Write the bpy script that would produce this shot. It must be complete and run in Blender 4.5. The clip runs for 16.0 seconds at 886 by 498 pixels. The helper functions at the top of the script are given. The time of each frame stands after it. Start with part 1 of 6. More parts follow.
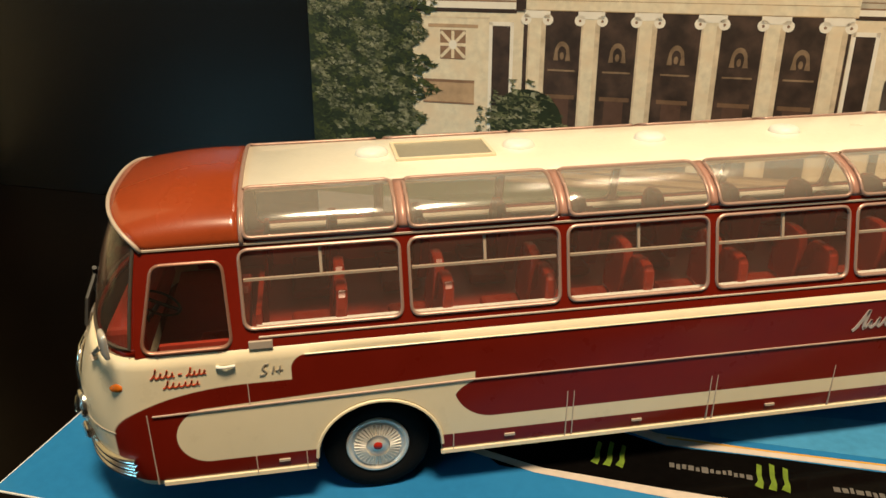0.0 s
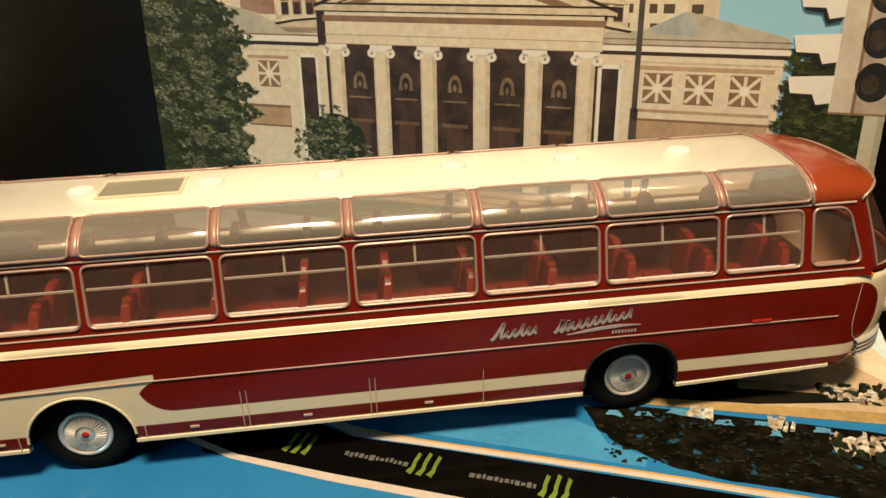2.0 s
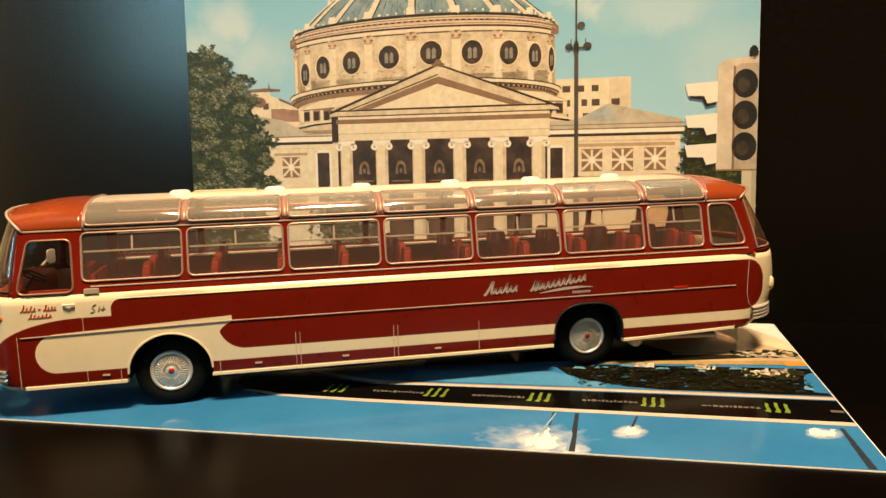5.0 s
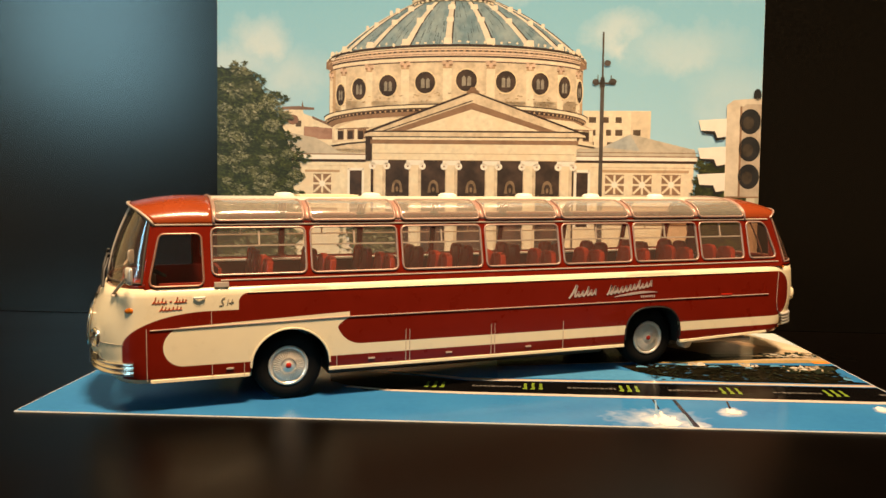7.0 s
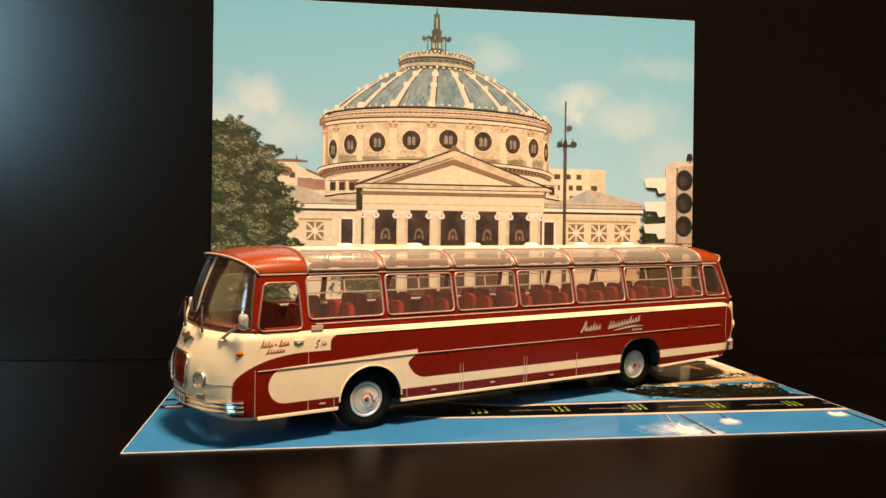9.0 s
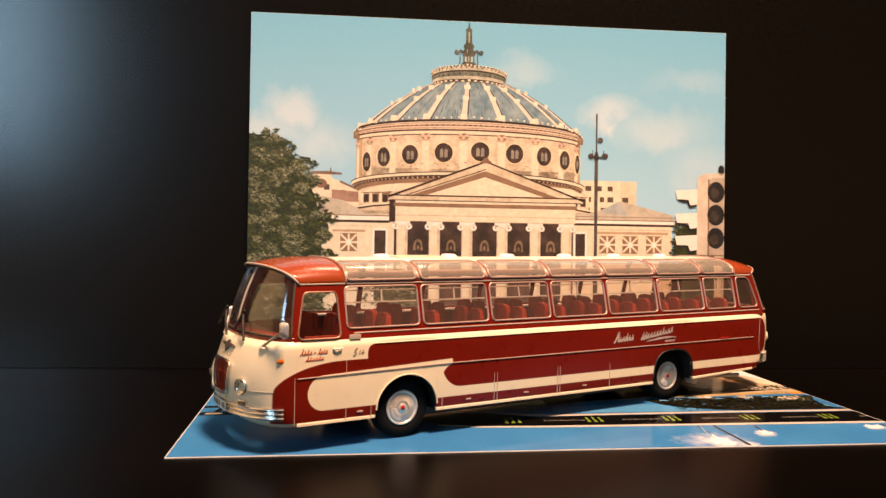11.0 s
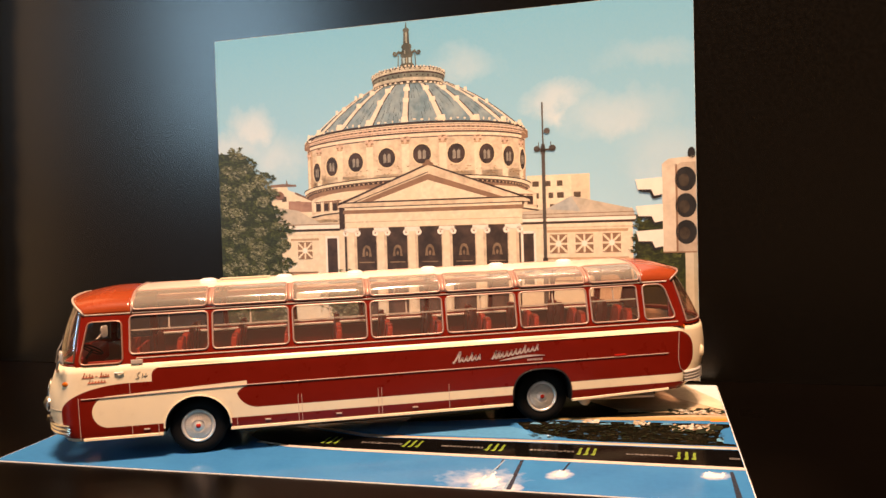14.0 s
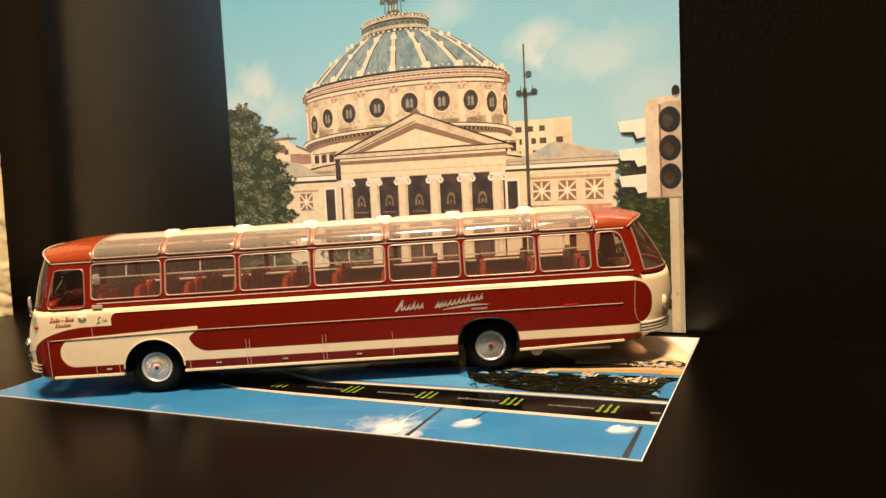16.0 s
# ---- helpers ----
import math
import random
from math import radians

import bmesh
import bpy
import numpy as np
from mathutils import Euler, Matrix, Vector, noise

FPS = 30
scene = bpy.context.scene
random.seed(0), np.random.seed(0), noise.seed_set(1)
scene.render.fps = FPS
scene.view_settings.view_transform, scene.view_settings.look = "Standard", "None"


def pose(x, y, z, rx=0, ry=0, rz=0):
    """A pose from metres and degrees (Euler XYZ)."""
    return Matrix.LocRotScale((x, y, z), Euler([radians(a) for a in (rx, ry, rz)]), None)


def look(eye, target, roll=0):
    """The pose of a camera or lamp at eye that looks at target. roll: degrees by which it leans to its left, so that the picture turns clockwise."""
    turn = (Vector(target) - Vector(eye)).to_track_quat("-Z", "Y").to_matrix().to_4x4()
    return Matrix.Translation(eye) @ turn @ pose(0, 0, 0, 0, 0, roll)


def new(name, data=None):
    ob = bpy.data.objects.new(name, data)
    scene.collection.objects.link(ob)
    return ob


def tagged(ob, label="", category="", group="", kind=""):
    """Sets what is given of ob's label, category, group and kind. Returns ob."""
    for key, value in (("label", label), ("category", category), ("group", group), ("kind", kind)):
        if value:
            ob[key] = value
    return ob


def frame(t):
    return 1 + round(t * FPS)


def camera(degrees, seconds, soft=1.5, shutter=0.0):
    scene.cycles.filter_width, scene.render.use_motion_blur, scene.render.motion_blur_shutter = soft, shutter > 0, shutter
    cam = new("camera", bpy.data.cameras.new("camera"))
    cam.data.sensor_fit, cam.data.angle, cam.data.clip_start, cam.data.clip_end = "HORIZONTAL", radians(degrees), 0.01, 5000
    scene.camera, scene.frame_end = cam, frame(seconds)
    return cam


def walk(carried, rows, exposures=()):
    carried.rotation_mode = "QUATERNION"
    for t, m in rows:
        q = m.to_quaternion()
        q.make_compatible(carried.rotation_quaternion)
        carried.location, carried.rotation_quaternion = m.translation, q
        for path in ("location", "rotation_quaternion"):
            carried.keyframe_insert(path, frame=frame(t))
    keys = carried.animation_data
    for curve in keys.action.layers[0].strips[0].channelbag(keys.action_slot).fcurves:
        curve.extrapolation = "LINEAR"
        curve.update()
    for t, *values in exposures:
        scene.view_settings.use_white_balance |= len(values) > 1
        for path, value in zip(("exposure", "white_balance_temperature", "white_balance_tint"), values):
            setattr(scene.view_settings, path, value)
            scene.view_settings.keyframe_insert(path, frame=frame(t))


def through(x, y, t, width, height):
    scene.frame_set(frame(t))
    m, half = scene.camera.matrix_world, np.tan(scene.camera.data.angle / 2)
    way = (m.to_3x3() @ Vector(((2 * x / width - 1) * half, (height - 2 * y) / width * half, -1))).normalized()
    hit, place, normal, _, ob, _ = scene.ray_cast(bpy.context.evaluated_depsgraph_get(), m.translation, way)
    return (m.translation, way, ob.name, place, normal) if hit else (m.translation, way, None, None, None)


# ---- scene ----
cam = camera(59.20, 16.0)
PATH = [
    (0, (0.00018, 0.00266, 0.11292), (0.07848, 0.45500, -0.08521), -0.393),
    (0.5, (0.01434, -0.00896, 0.11838), (0.09211, 0.44238, -0.08222), -0.019),
    (1, (0.03764, -0.01607, 0.12328), (0.10728, 0.43562, -0.07953), -0.612),
    (1.5, (0.05761, -0.02364, 0.13089), (0.11738, 0.42801, -0.07513), -1.288),
    (2, (0.07958, -0.03399, 0.13274), (0.13568, 0.41733, -0.07502), -1.620),
    (2.5, (0.09774, -0.04385, 0.13512), (0.15434, 0.41044, -0.06590), -1.719),
    (3, (0.09106, -0.06388, 0.13006), (0.16026, 0.39983, -0.04369), -1.899),
    (3.5, (0.06803, -0.08873, 0.11217), (0.14999, 0.38900, -0.01054), -1.909),
    (4, (0.05711, -0.10464, 0.09273), (0.13991, 0.37889, -0.00391), -2.050),
    (6.3, (0.00607, -0.12148, 0.07627), (0.14867, 0.35505, 0.02535), -0.162),
    (6.5, (-0.00597, -0.11974, 0.07349), (0.14468, 0.35458, 0.02524), 0.018),
    (7, (-0.03482, -0.11637, 0.07271), (0.14546, 0.34790, 0.02851), 0.646),
    (7.5, (-0.05712, -0.11641, 0.07486), (0.15201, 0.33592, 0.03419), 0.764),
    (8, (-0.07487, -0.11785, 0.08018), (0.15886, 0.32300, 0.04818), 1.083),
    (8.5, (-0.10279, -0.11696, 0.08014), (0.16075, 0.30691, 0.05045), 1.063),
    (8.7, (-0.11299, -0.11634, 0.07892), (0.15917, 0.30255, 0.05727), 0.717),
    (10.8, (-0.14143, -0.11205, 0.07597), (0.13701, 0.30299, 0.06142), 1.469),
    (11, (-0.12913, -0.11688, 0.07730), (0.13215, 0.30926, 0.06570), 1.042),
    (11.5, (-0.09729, -0.12935, 0.07963), (0.12933, 0.31606, 0.06352), 0.460),
    (12, (-0.06746, -0.13987, 0.08487), (0.12017, 0.32330, 0.06837), 0.024),
    (12.5, (-0.03591, -0.15186, 0.08911), (0.10231, 0.32842, 0.07377), -0.424),
    (13, (-0.00041, -0.16128, 0.09545), (0.10382, 0.32735, 0.07586), -0.890),
    (13.5, (0.02365, -0.16744, 0.09973), (0.12183, 0.32221, 0.07523), -1.930),
    (14, (0.05942, -0.18046, 0.09834), (0.13833, 0.31214, 0.06488), -2.253),
    (14.5, (0.08888, -0.18605, 0.09689), (0.13297, 0.31050, 0.05830), -2.863),
    (15, (0.11135, -0.18814, 0.10205), (0.12252, 0.30877, 0.04773), -4.060),
    (15.5, (0.11861, -0.18626, 0.10546), (0.11407, 0.31079, 0.05144), -3.908),
    (16, (0.13734, -0.18524, 0.09303), (0.13079, 0.31109, 0.03297), -3.724),
]
walk(cam, [(t, look(eye, target, roll)) for t, eye, target, roll in PATH],
     exposures=[(0, -0.24, 6900, 4), (1, -0.23, 6950, 3), (2, -0.21, 6750, 4), (2.6, -0.2, 6750, 5), (3.2, -0.06, 7000, 7), (4.2, 0.1, 7800, 9), (6.4, 0.26, 8600, 13), (7.5, 0.3, 8050, 16), (8.5, 0.34, 7950, 18), (11, 0.45, 7850, 35), (13.5, 0.42, 8000, 36), (14.5, 0.42, 8250, 33), (15.2, 0.37, 8000, 22), (16, 0.36, 7900, 17)])
# ---------------------------------------------------------------- light
world = bpy.data.worlds.new("room_dark")
world.use_nodes = True
world.node_tree.nodes["Background"].inputs[0].default_value = (0.05, 0.05, 0.06, 1)
world.node_tree.nodes["Background"].inputs[1].default_value = 0.05
scene.world = world


def area_lamp(name, eye, target, size, power, colour, shape="DISK", size_y=None):
    data = bpy.data.lights.new(name, "AREA")
    data.shape, data.size, data.energy, data.color = shape, size, power, colour
    if size_y:
        data.size_y = size_y
    ob = new(name, data)
    ob.matrix_world = look(eye, target)
    return ob


area_lamp("ceiling_lamp_light", (0.10, -0.42, 1.56), (0.1, 0.1, 0.0), 0.34, 53.5, (1.0, 0.78, 0.55))
area_lamp("window_light", (-1.74, -0.86, 0.70), (0.0, 0.35, 0.15), 0.44, 8.2, (0.28, 0.68, 0.93), "RECTANGLE", 0.58)


# ---------------------------------------------------------------- materials
class Ex:
    """A number in a node tree, for writing sums as plain formulas."""

    def __init__(self, tree, v):
        self.tree, self.v = tree, v

    def do(self, op, *others, clamp=False):
        n = self.tree.nodes.new("ShaderNodeMath")
        n.operation, n.use_clamp = op, clamp
        for k, o in enumerate((self, *others)):
            o = o.v if isinstance(o, Ex) else o
            if isinstance(o, (int, float)):
                n.inputs[k].default_value = o
            else:
                self.tree.links.new(o, n.inputs[k])
        return Ex(self.tree, n.outputs[0])

    def __add__(self, o):
        return self.do("ADD", o)

    def __sub__(self, o):
        return self.do("SUBTRACT", o)

    def __mul__(self, o):
        return self.do("MULTIPLY", o)

    def __rsub__(self, o):
        return self.do("MULTIPLY", -1).do("ADD", o)

    def __neg__(self):
        return self.do("MULTIPLY", -1)

    def low(self, o):
        return self.do("MINIMUM", o)

    def high(self, o):
        return self.do("MAXIMUM", o)


def both(a, b, r):
    """Inside a > 0 and b > 0, with the corner rounded by r."""
    p, q = (r - a).high(0), (r - b).high(0)
    return r - (p * p + q * q).do("SQRT")


def mix_colour(tree, fac, a, b):
    n = tree.nodes.new("ShaderNodeMix")
    n.data_type = "RGBA"
    for socket, v in ((n.inputs[0], fac), (n.inputs[6], a), (n.inputs[7], b)):
        if isinstance(v, (tuple, list)):
            socket.default_value = (*v[:3], 1)
        elif isinstance(v, (int, float)):
            socket.default_value = v
        else:
            tree.links.new(v, socket)
    return n.outputs[2]


def noise_of(tree, scale, detail=4.0, rough=0.55, vector=None):
    n = tree.nodes.new("ShaderNodeTexNoise")
    n.inputs["Scale"].default_value, n.inputs["Detail"].default_value, n.inputs["Roughness"].default_value = scale, detail, rough
    if vector is None:
        vector = tree.nodes.new("ShaderNodeTexCoord").outputs["Object"]
    tree.links.new(vector, n.inputs["Vector"])
    return n.outputs[0]


def ramp(tree, fac, lo, hi):
    n = tree.nodes.new("ShaderNodeMapRange")
    n.inputs[1].default_value, n.inputs[2].default_value = lo, hi
    tree.links.new(fac, n.inputs[0])
    return n.outputs[0]


def paint(name, colour, rough=0.4, metal=0.0, vary=0.12, grain=900.0, bump=0.0, bump_scale=1500.0, coat=0.0, second=None, blotch=60.0, ior=1.45):
    """Paint, plastic, paper or metal, with fine grain, larger blotches and uneven gloss."""
    m = bpy.data.materials.new(name)
    m.use_nodes = True
    t = m.node_tree
    b = t.nodes["Principled BSDF"]
    dark = tuple(c * (1 - vary) for c in colour)
    pale = second or tuple(min(1.0, c * (1 + vary * 0.6)) for c in colour)
    fine, wide = noise_of(t, grain, 3), noise_of(t, blotch, 4)
    c = mix_colour(t, ramp(t, fine, 0.3, 0.7), dark, colour)
    c = mix_colour(t, ramp(t, wide, 0.42, 0.75), c, pale)
    t.links.new(c, b.inputs["Base Color"])
    r = Ex(t, wide) * 0.16 + (rough - 0.08)
    t.links.new(r.v, b.inputs["Roughness"])
    b.inputs["Metallic"].default_value, b.inputs["IOR"].default_value = metal, ior
    b.inputs["Coat Weight"].default_value, b.inputs["Coat Roughness"].default_value = coat, 0.06
    if bump:
        n = t.nodes.new("ShaderNodeBump")
        n.inputs["Strength"].default_value, n.inputs["Distance"].default_value = bump, 0.0004
        t.links.new(noise_of(t, bump_scale, 5), n.inputs["Height"])
        t.links.new(n.outputs[0], b.inputs["Normal"])
    return m


def island_paint(name, colours, rough=0.45, coat=0.0, ior=1.45):
    """Printed colours that vary from piece to piece."""
    m = bpy.data.materials.new(name)
    m.use_nodes = True
    t = m.node_tree
    g = t.nodes.new("ShaderNodeNewGeometry")
    r = t.nodes.new("ShaderNodeValToRGB")
    while len(r.color_ramp.elements) < len(colours):
        r.color_ramp.elements.new(0.5)
    for k, c in enumerate(colours):
        r.color_ramp.elements[k].position = k / (len(colours) - 1)
        r.color_ramp.elements[k].color = (*c, 1)
    t.links.new(g.outputs["Random Per Island"], r.inputs[0])
    b = t.nodes["Principled BSDF"]
    c = mix_colour(t, ramp(t, noise_of(t, 700.0, 3), 0.35, 0.75), r.outputs[0], (0.02, 0.03, 0.015))
    t.links.new(c, b.inputs["Base Color"])
    b.inputs["Roughness"].default_value, b.inputs["Coat Weight"].default_value, b.inputs["IOR"].default_value = rough, coat, ior
    return m


def clear(name, tint, ior=1.45, rough=0.02, haze=0.0, wave=0.12, film=(0.80, 0.55, 0.43)):
    """A thin clear pane: what lies behind it shows through, with a mirror gloss that grows at a slant."""
    m = bpy.data.materials.new(name)
    m.use_nodes = True
    t = m.node_tree
    t.nodes.remove(t.nodes["Principled BSDF"])
    out = t.nodes["Material Output"]
    thru, gloss, mixer, fres = (t.nodes.new(k) for k in ("ShaderNodeBsdfTransparent", "ShaderNodeBsdfGlossy", "ShaderNodeMixShader", "ShaderNodeLayerWeight"))
    thru.inputs[0].default_value = (*tint, 1)
    gloss.inputs[0].default_value, gloss.inputs["Roughness"].default_value = (0.95, 0.95, 0.95, 1), rough
    f0 = ((ior - 1) / (ior + 1)) ** 2
    fac = Ex(t, fres.outputs["Facing"]).do("POWER", 4.0) * (0.9 - f0) + 1.6 * f0
    b = t.nodes.new("ShaderNodeBump")
    b.inputs["Strength"].default_value, b.inputs["Distance"].default_value = wave, 0.0006
    t.links.new(noise_of(t, 55.0, 2), b.inputs["Height"])
    t.links.new(b.outputs[0], gloss.inputs["Normal"])
    fres.inputs[0].default_value = 0.5
    t.links.new(fac.v, mixer.inputs[0])
    t.links.new(thru.outputs[0], mixer.inputs[1])
    t.links.new(gloss.outputs[0], mixer.inputs[2])
    last = mixer.outputs[0]
    if haze:
        d, m2 = t.nodes.new("ShaderNodeBsdfDiffuse"), t.nodes.new("ShaderNodeMixShader")
        d.inputs[0].default_value = (*film, 1)
        m2.inputs[0].default_value = haze
        t.links.new(last, m2.inputs[1])
        t.links.new(d.outputs[0], m2.inputs[2])
        last = m2.outputs[0]
    t.links.new(last, out.inputs[0])
    return m


RED, CREAM = (0.168, 0.0096, 0.0040), (0.80, 0.69, 0.49)


def moulded_plastic(name, colour, through):
    """Glossy moulded plastic, thin enough to let some light through."""
    m = paint(name, colour, 0.28, vary=0.15)
    t = m.node_tree
    body, out = t.nodes["Principled BSDF"], t.nodes["Material Output"]
    thin, mixer = t.nodes.new("ShaderNodeBsdfTranslucent"), t.nodes.new("ShaderNodeMixShader")
    thin.inputs[0].default_value = (*(min(1.0, c * 1.8) for c in colour), 1)
    mixer.inputs[0].default_value = through
    t.links.new(body.outputs[0], mixer.inputs[1])
    t.links.new(thin.outputs[0], mixer.inputs[2])
    t.links.new(mixer.outputs[0], out.inputs[0])
    return m


def livery_paint():
    """Cream bodywork with the oxblood scheme: window band, long side panels, nose arc and sill band."""
    m = bpy.data.materials.new("livery_paint")
    m.use_nodes = True
    t = m.node_tree
    b = t.nodes["Principled BSDF"]
    s = t.nodes.new("ShaderNodeSeparateXYZ")
    t.links.new(t.nodes.new("ShaderNodeTexCoord").outputs["Object"], s.inputs[0])
    x, z = Ex(t, s.outputs[0]) * 1000, Ex(t, s.outputs[2]) * 1000
    edge = (x + 34) * 0.0435 + 26.3
    upper = z - 39.2
    top = both(x + 6.7, 36.6 - z, 3).low(z - edge)
    ax, az = (x + 15).low(0) * (1 / 26), (z - 21).high(0) * (1 / 10.4)
    arc = (1 - (ax * ax + az * az).do("SQRT")) * 10
    boat = both(x + 29.3, edge - z, 6).low(both(x + 29.3, z - 14.5, 6))
    sweep = ((z - 21.5) * (1 / 5.6)).do("ADD", 0, clamp=True)
    right = both(x - 24.6, z - 18.1, 8.5).low(x - 24.6 - sweep * sweep * sweep * 4.4)
    red = top.high(arc.low(-boat)).high(right)
    end = both(218.5 - x, 36.6 - z, 8).low(both(218.5 - x, z - 18.1, 8)).high((214 - x).low(14.6 - z)).high(24 - x)
    red = red.low(end).low(z - 11.0)
    fac = (upper.high(red) * 6 + 0.5).do("ADD", 0, clamp=True)
    grain = ramp(t, noise_of(t, 160.0, 5), 0.35, 0.8)
    cream = mix_colour(t, grain, tuple(c * 0.95 for c in CREAM), CREAM)
    oxblood = mix_colour(t, grain, tuple(c * 0.88 for c in RED), RED)
    t.links.new(mix_colour(t, fac.v, cream, oxblood), b.inputs["Base Color"])
    t.links.new((Ex(t, grain) * 0.1 + 0.27).v, b.inputs["Roughness"])
    b.inputs["Coat Weight"].default_value, b.inputs["Coat Roughness"].default_value, b.inputs["IOR"].default_value = 0.10, 0.10, 1.34
    return m


M = {
    "livery": livery_paint(),
    "red": paint("oxblood_paint", RED, 0.26, vary=0.1, coat=0.35),
    "dome_red": paint("brick_red_roof_paint", (0.29, 0.048, 0.014), 0.25, vary=0.1, coat=0.4),
    "cream": paint("cream_paint", CREAM, 0.3, vary=0.05, coat=0.3),
    # the body's cream, lightened to put the lamp's glare on the roof into the colour
    "overlit_cream": paint("cream_paint_overlit", (0.86, 0.80, 0.66), 0.3, vary=0.05, coat=0.3),
    "chrome": paint("chrome", (0.80, 0.78, 0.74), 0.22, 1.0, vary=0.08),
    "mirror_silver": paint("mirror_silver", (0.72, 0.68, 0.62), 0.28, 0.5, vary=0.06),
    "trim": paint("dull_silver_trim", (0.52, 0.42, 0.34), 0.42, 0.1, vary=0.1),
    "rib": paint("roof_rib_metal", (0.44, 0.24, 0.19), 0.35, 0.2, vary=0.1),
    "moulding": paint("side_moulding_metal", (0.40, 0.28, 0.23), 0.4, 0.0, vary=0.1),
    "frame": paint("window_frame_metal", (0.42, 0.27, 0.22), 0.36, 0.3, vary=0.1),
    "wheel": paint("wheel_disc_metal", (0.86, 0.80, 0.72), 0.30, 0.55, vary=0.1),
    "rubber": paint("tyre_rubber", (0.005, 0.005, 0.005), 0.8, vary=0.3, bump=0.2, ior=1.22),
    "black": paint("black_plastic", (0.010, 0.009, 0.008), 0.55, vary=0.2),
    "chassis": paint("chassis_grey_plastic", (0.070, 0.055, 0.043), 0.5, vary=0.3),
    "seat": moulded_plastic("seat_red_plastic", (0.34, 0.034, 0.014), 0.4),
    "floor_in": paint("cabin_floor", (0.32, 0.034, 0.019), 0.4, vary=0.2),
    "glass": clear("clear_window", (0.985, 0.97, 0.95), 1.46, haze=0.05, film=(0.82, 0.56, 0.46)),
    "door_glass": clear("clear_door_window", (0.99, 0.98, 0.97), 1.46, haze=0.004),
    "roof_glass": clear("smoky_roof_window", (0.95, 0.90, 0.84), 1.66, 0.12, 0.19, 0.12, (0.82, 0.73, 0.60)),
    "screen_glass": clear("hazy_windscreen", (0.86, 0.80, 0.76), 1.6, 0.10, haze=0.025),
    "dark_glass": clear("dark_rear_window", (0.78, 0.60, 0.52), 1.5, haze=0.03),
    "bronze_frame": paint("bronze_window_frame", (0.34, 0.17, 0.12), 0.36, 0.4, vary=0.1),
    "lens": clear("headlamp_lens", (0.92, 0.92, 0.90), 1.6),
    "orange": paint("orange_lens", (0.85, 0.20, 0.02), 0.2, vary=0.1),
    "redlens": paint("red_lens", (0.40, 0.02, 0.012), 0.2, vary=0.1),
    "white": paint("white_print", (0.78, 0.76, 0.70), 0.4, vary=0.06),
    "redink": paint("red_lettering", (0.58, 0.085, 0.035), 0.4),
    "inkgrey": paint("grey_lettering", (0.38, 0.33, 0.26), 0.4),
    "silverink": paint("silver_lettering", (0.62, 0.52, 0.47), 0.35, 0.3),
    "table": paint("dark_brown_table", (0.0014, 0.0008, 0.0004), 0.30, vary=0.35, grain=300.0, second=(0.0027, 0.0015, 0.0008), blotch=9.0, bump=0.03, ior=1.19),
    "board": paint("black_board", (0.0032, 0.0025, 0.0016), 0.225, vary=0.25, grain=500.0, bump=0.012, bump_scale=1000.0, blotch=500.0, ior=1.52),
    "plaster": paint("beige_plaster", (0.64, 0.56, 0.35), 0.75, vary=0.12, grain=220.0, bump=0.6, bump_scale=380.0),
    "wallpaint": paint("warm_wall_paint", (0.24, 0.19, 0.135), 0.8, vary=0.1),
    "ceiling": paint("white_ceiling_paint", (0.50, 0.47, 0.41), 0.85, vary=0.06),
    "carpet": paint("brown_carpet", (0.07, 0.045, 0.03), 0.95, vary=0.3, grain=80.0),
    "lampshade": paint("lamp_enamel", (0.8, 0.78, 0.72), 0.4),
}


# ---------------------------------------------------------------- building helpers
def part(name, bm, material, parent=None, label="", smooth=False, kind=""):
    me = bpy.data.meshes.new(name)
    if smooth:
        for f in bm.faces:
            f.smooth = True
    bm.to_mesh(me)
    bm.free()
    for mt in material if isinstance(material, (list, tuple)) else [material]:
        me.materials.append(mt)
    ob = new(name, me)
    ob.parent = parent
    return tagged(ob, label, kind=kind)


def mesh(verts, faces):
    bm = bmesh.new()
    vs = [bm.verts.new(v) for v in verts]
    for f in faces:
        try:
            bm.faces.new([vs[i] for i in f])
        except ValueError:
            pass
    bmesh.ops.recalc_face_normals(bm, faces=bm.faces)
    return bm


def grid(rows, wrap=False):
    """A skin over rows of points."""
    n = len(rows[0])
    verts = [p for r in rows for p in r]
    faces = []
    for i in range(len(rows) - 1):
        for j in range(n if wrap else n - 1):
            k = (j + 1) % n
            faces.append((i * n + j, i * n + k, (i + 1) * n + k, (i + 1) * n + j))
    return mesh(verts, faces)


def thick(ob, t, offset=-1.0):
    s = ob.modifiers.new("thickness", "SOLIDIFY")
    s.thickness, s.offset, s.use_even_offset = t, offset, False
    return ob


def box(x0, x1, y0, y1, z0, z1, bevel=0.0, m=None):
    bm = bmesh.new()
    bmesh.ops.create_cube(bm, size=1.0, matrix=Matrix.LocRotScale(((x0 + x1) / 2, (y0 + y1) / 2, (z0 + z1) / 2), None, (abs(x1 - x0), abs(y1 - y0), abs(z1 - z0))))
    if bevel:
        bmesh.ops.bevel(bm, geom=list(bm.edges), offset=bevel, segments=2, profile=0.5, affect="EDGES")
    if m is not None:
        bmesh.ops.transform(bm, matrix=m, verts=bm.verts)
    return bm


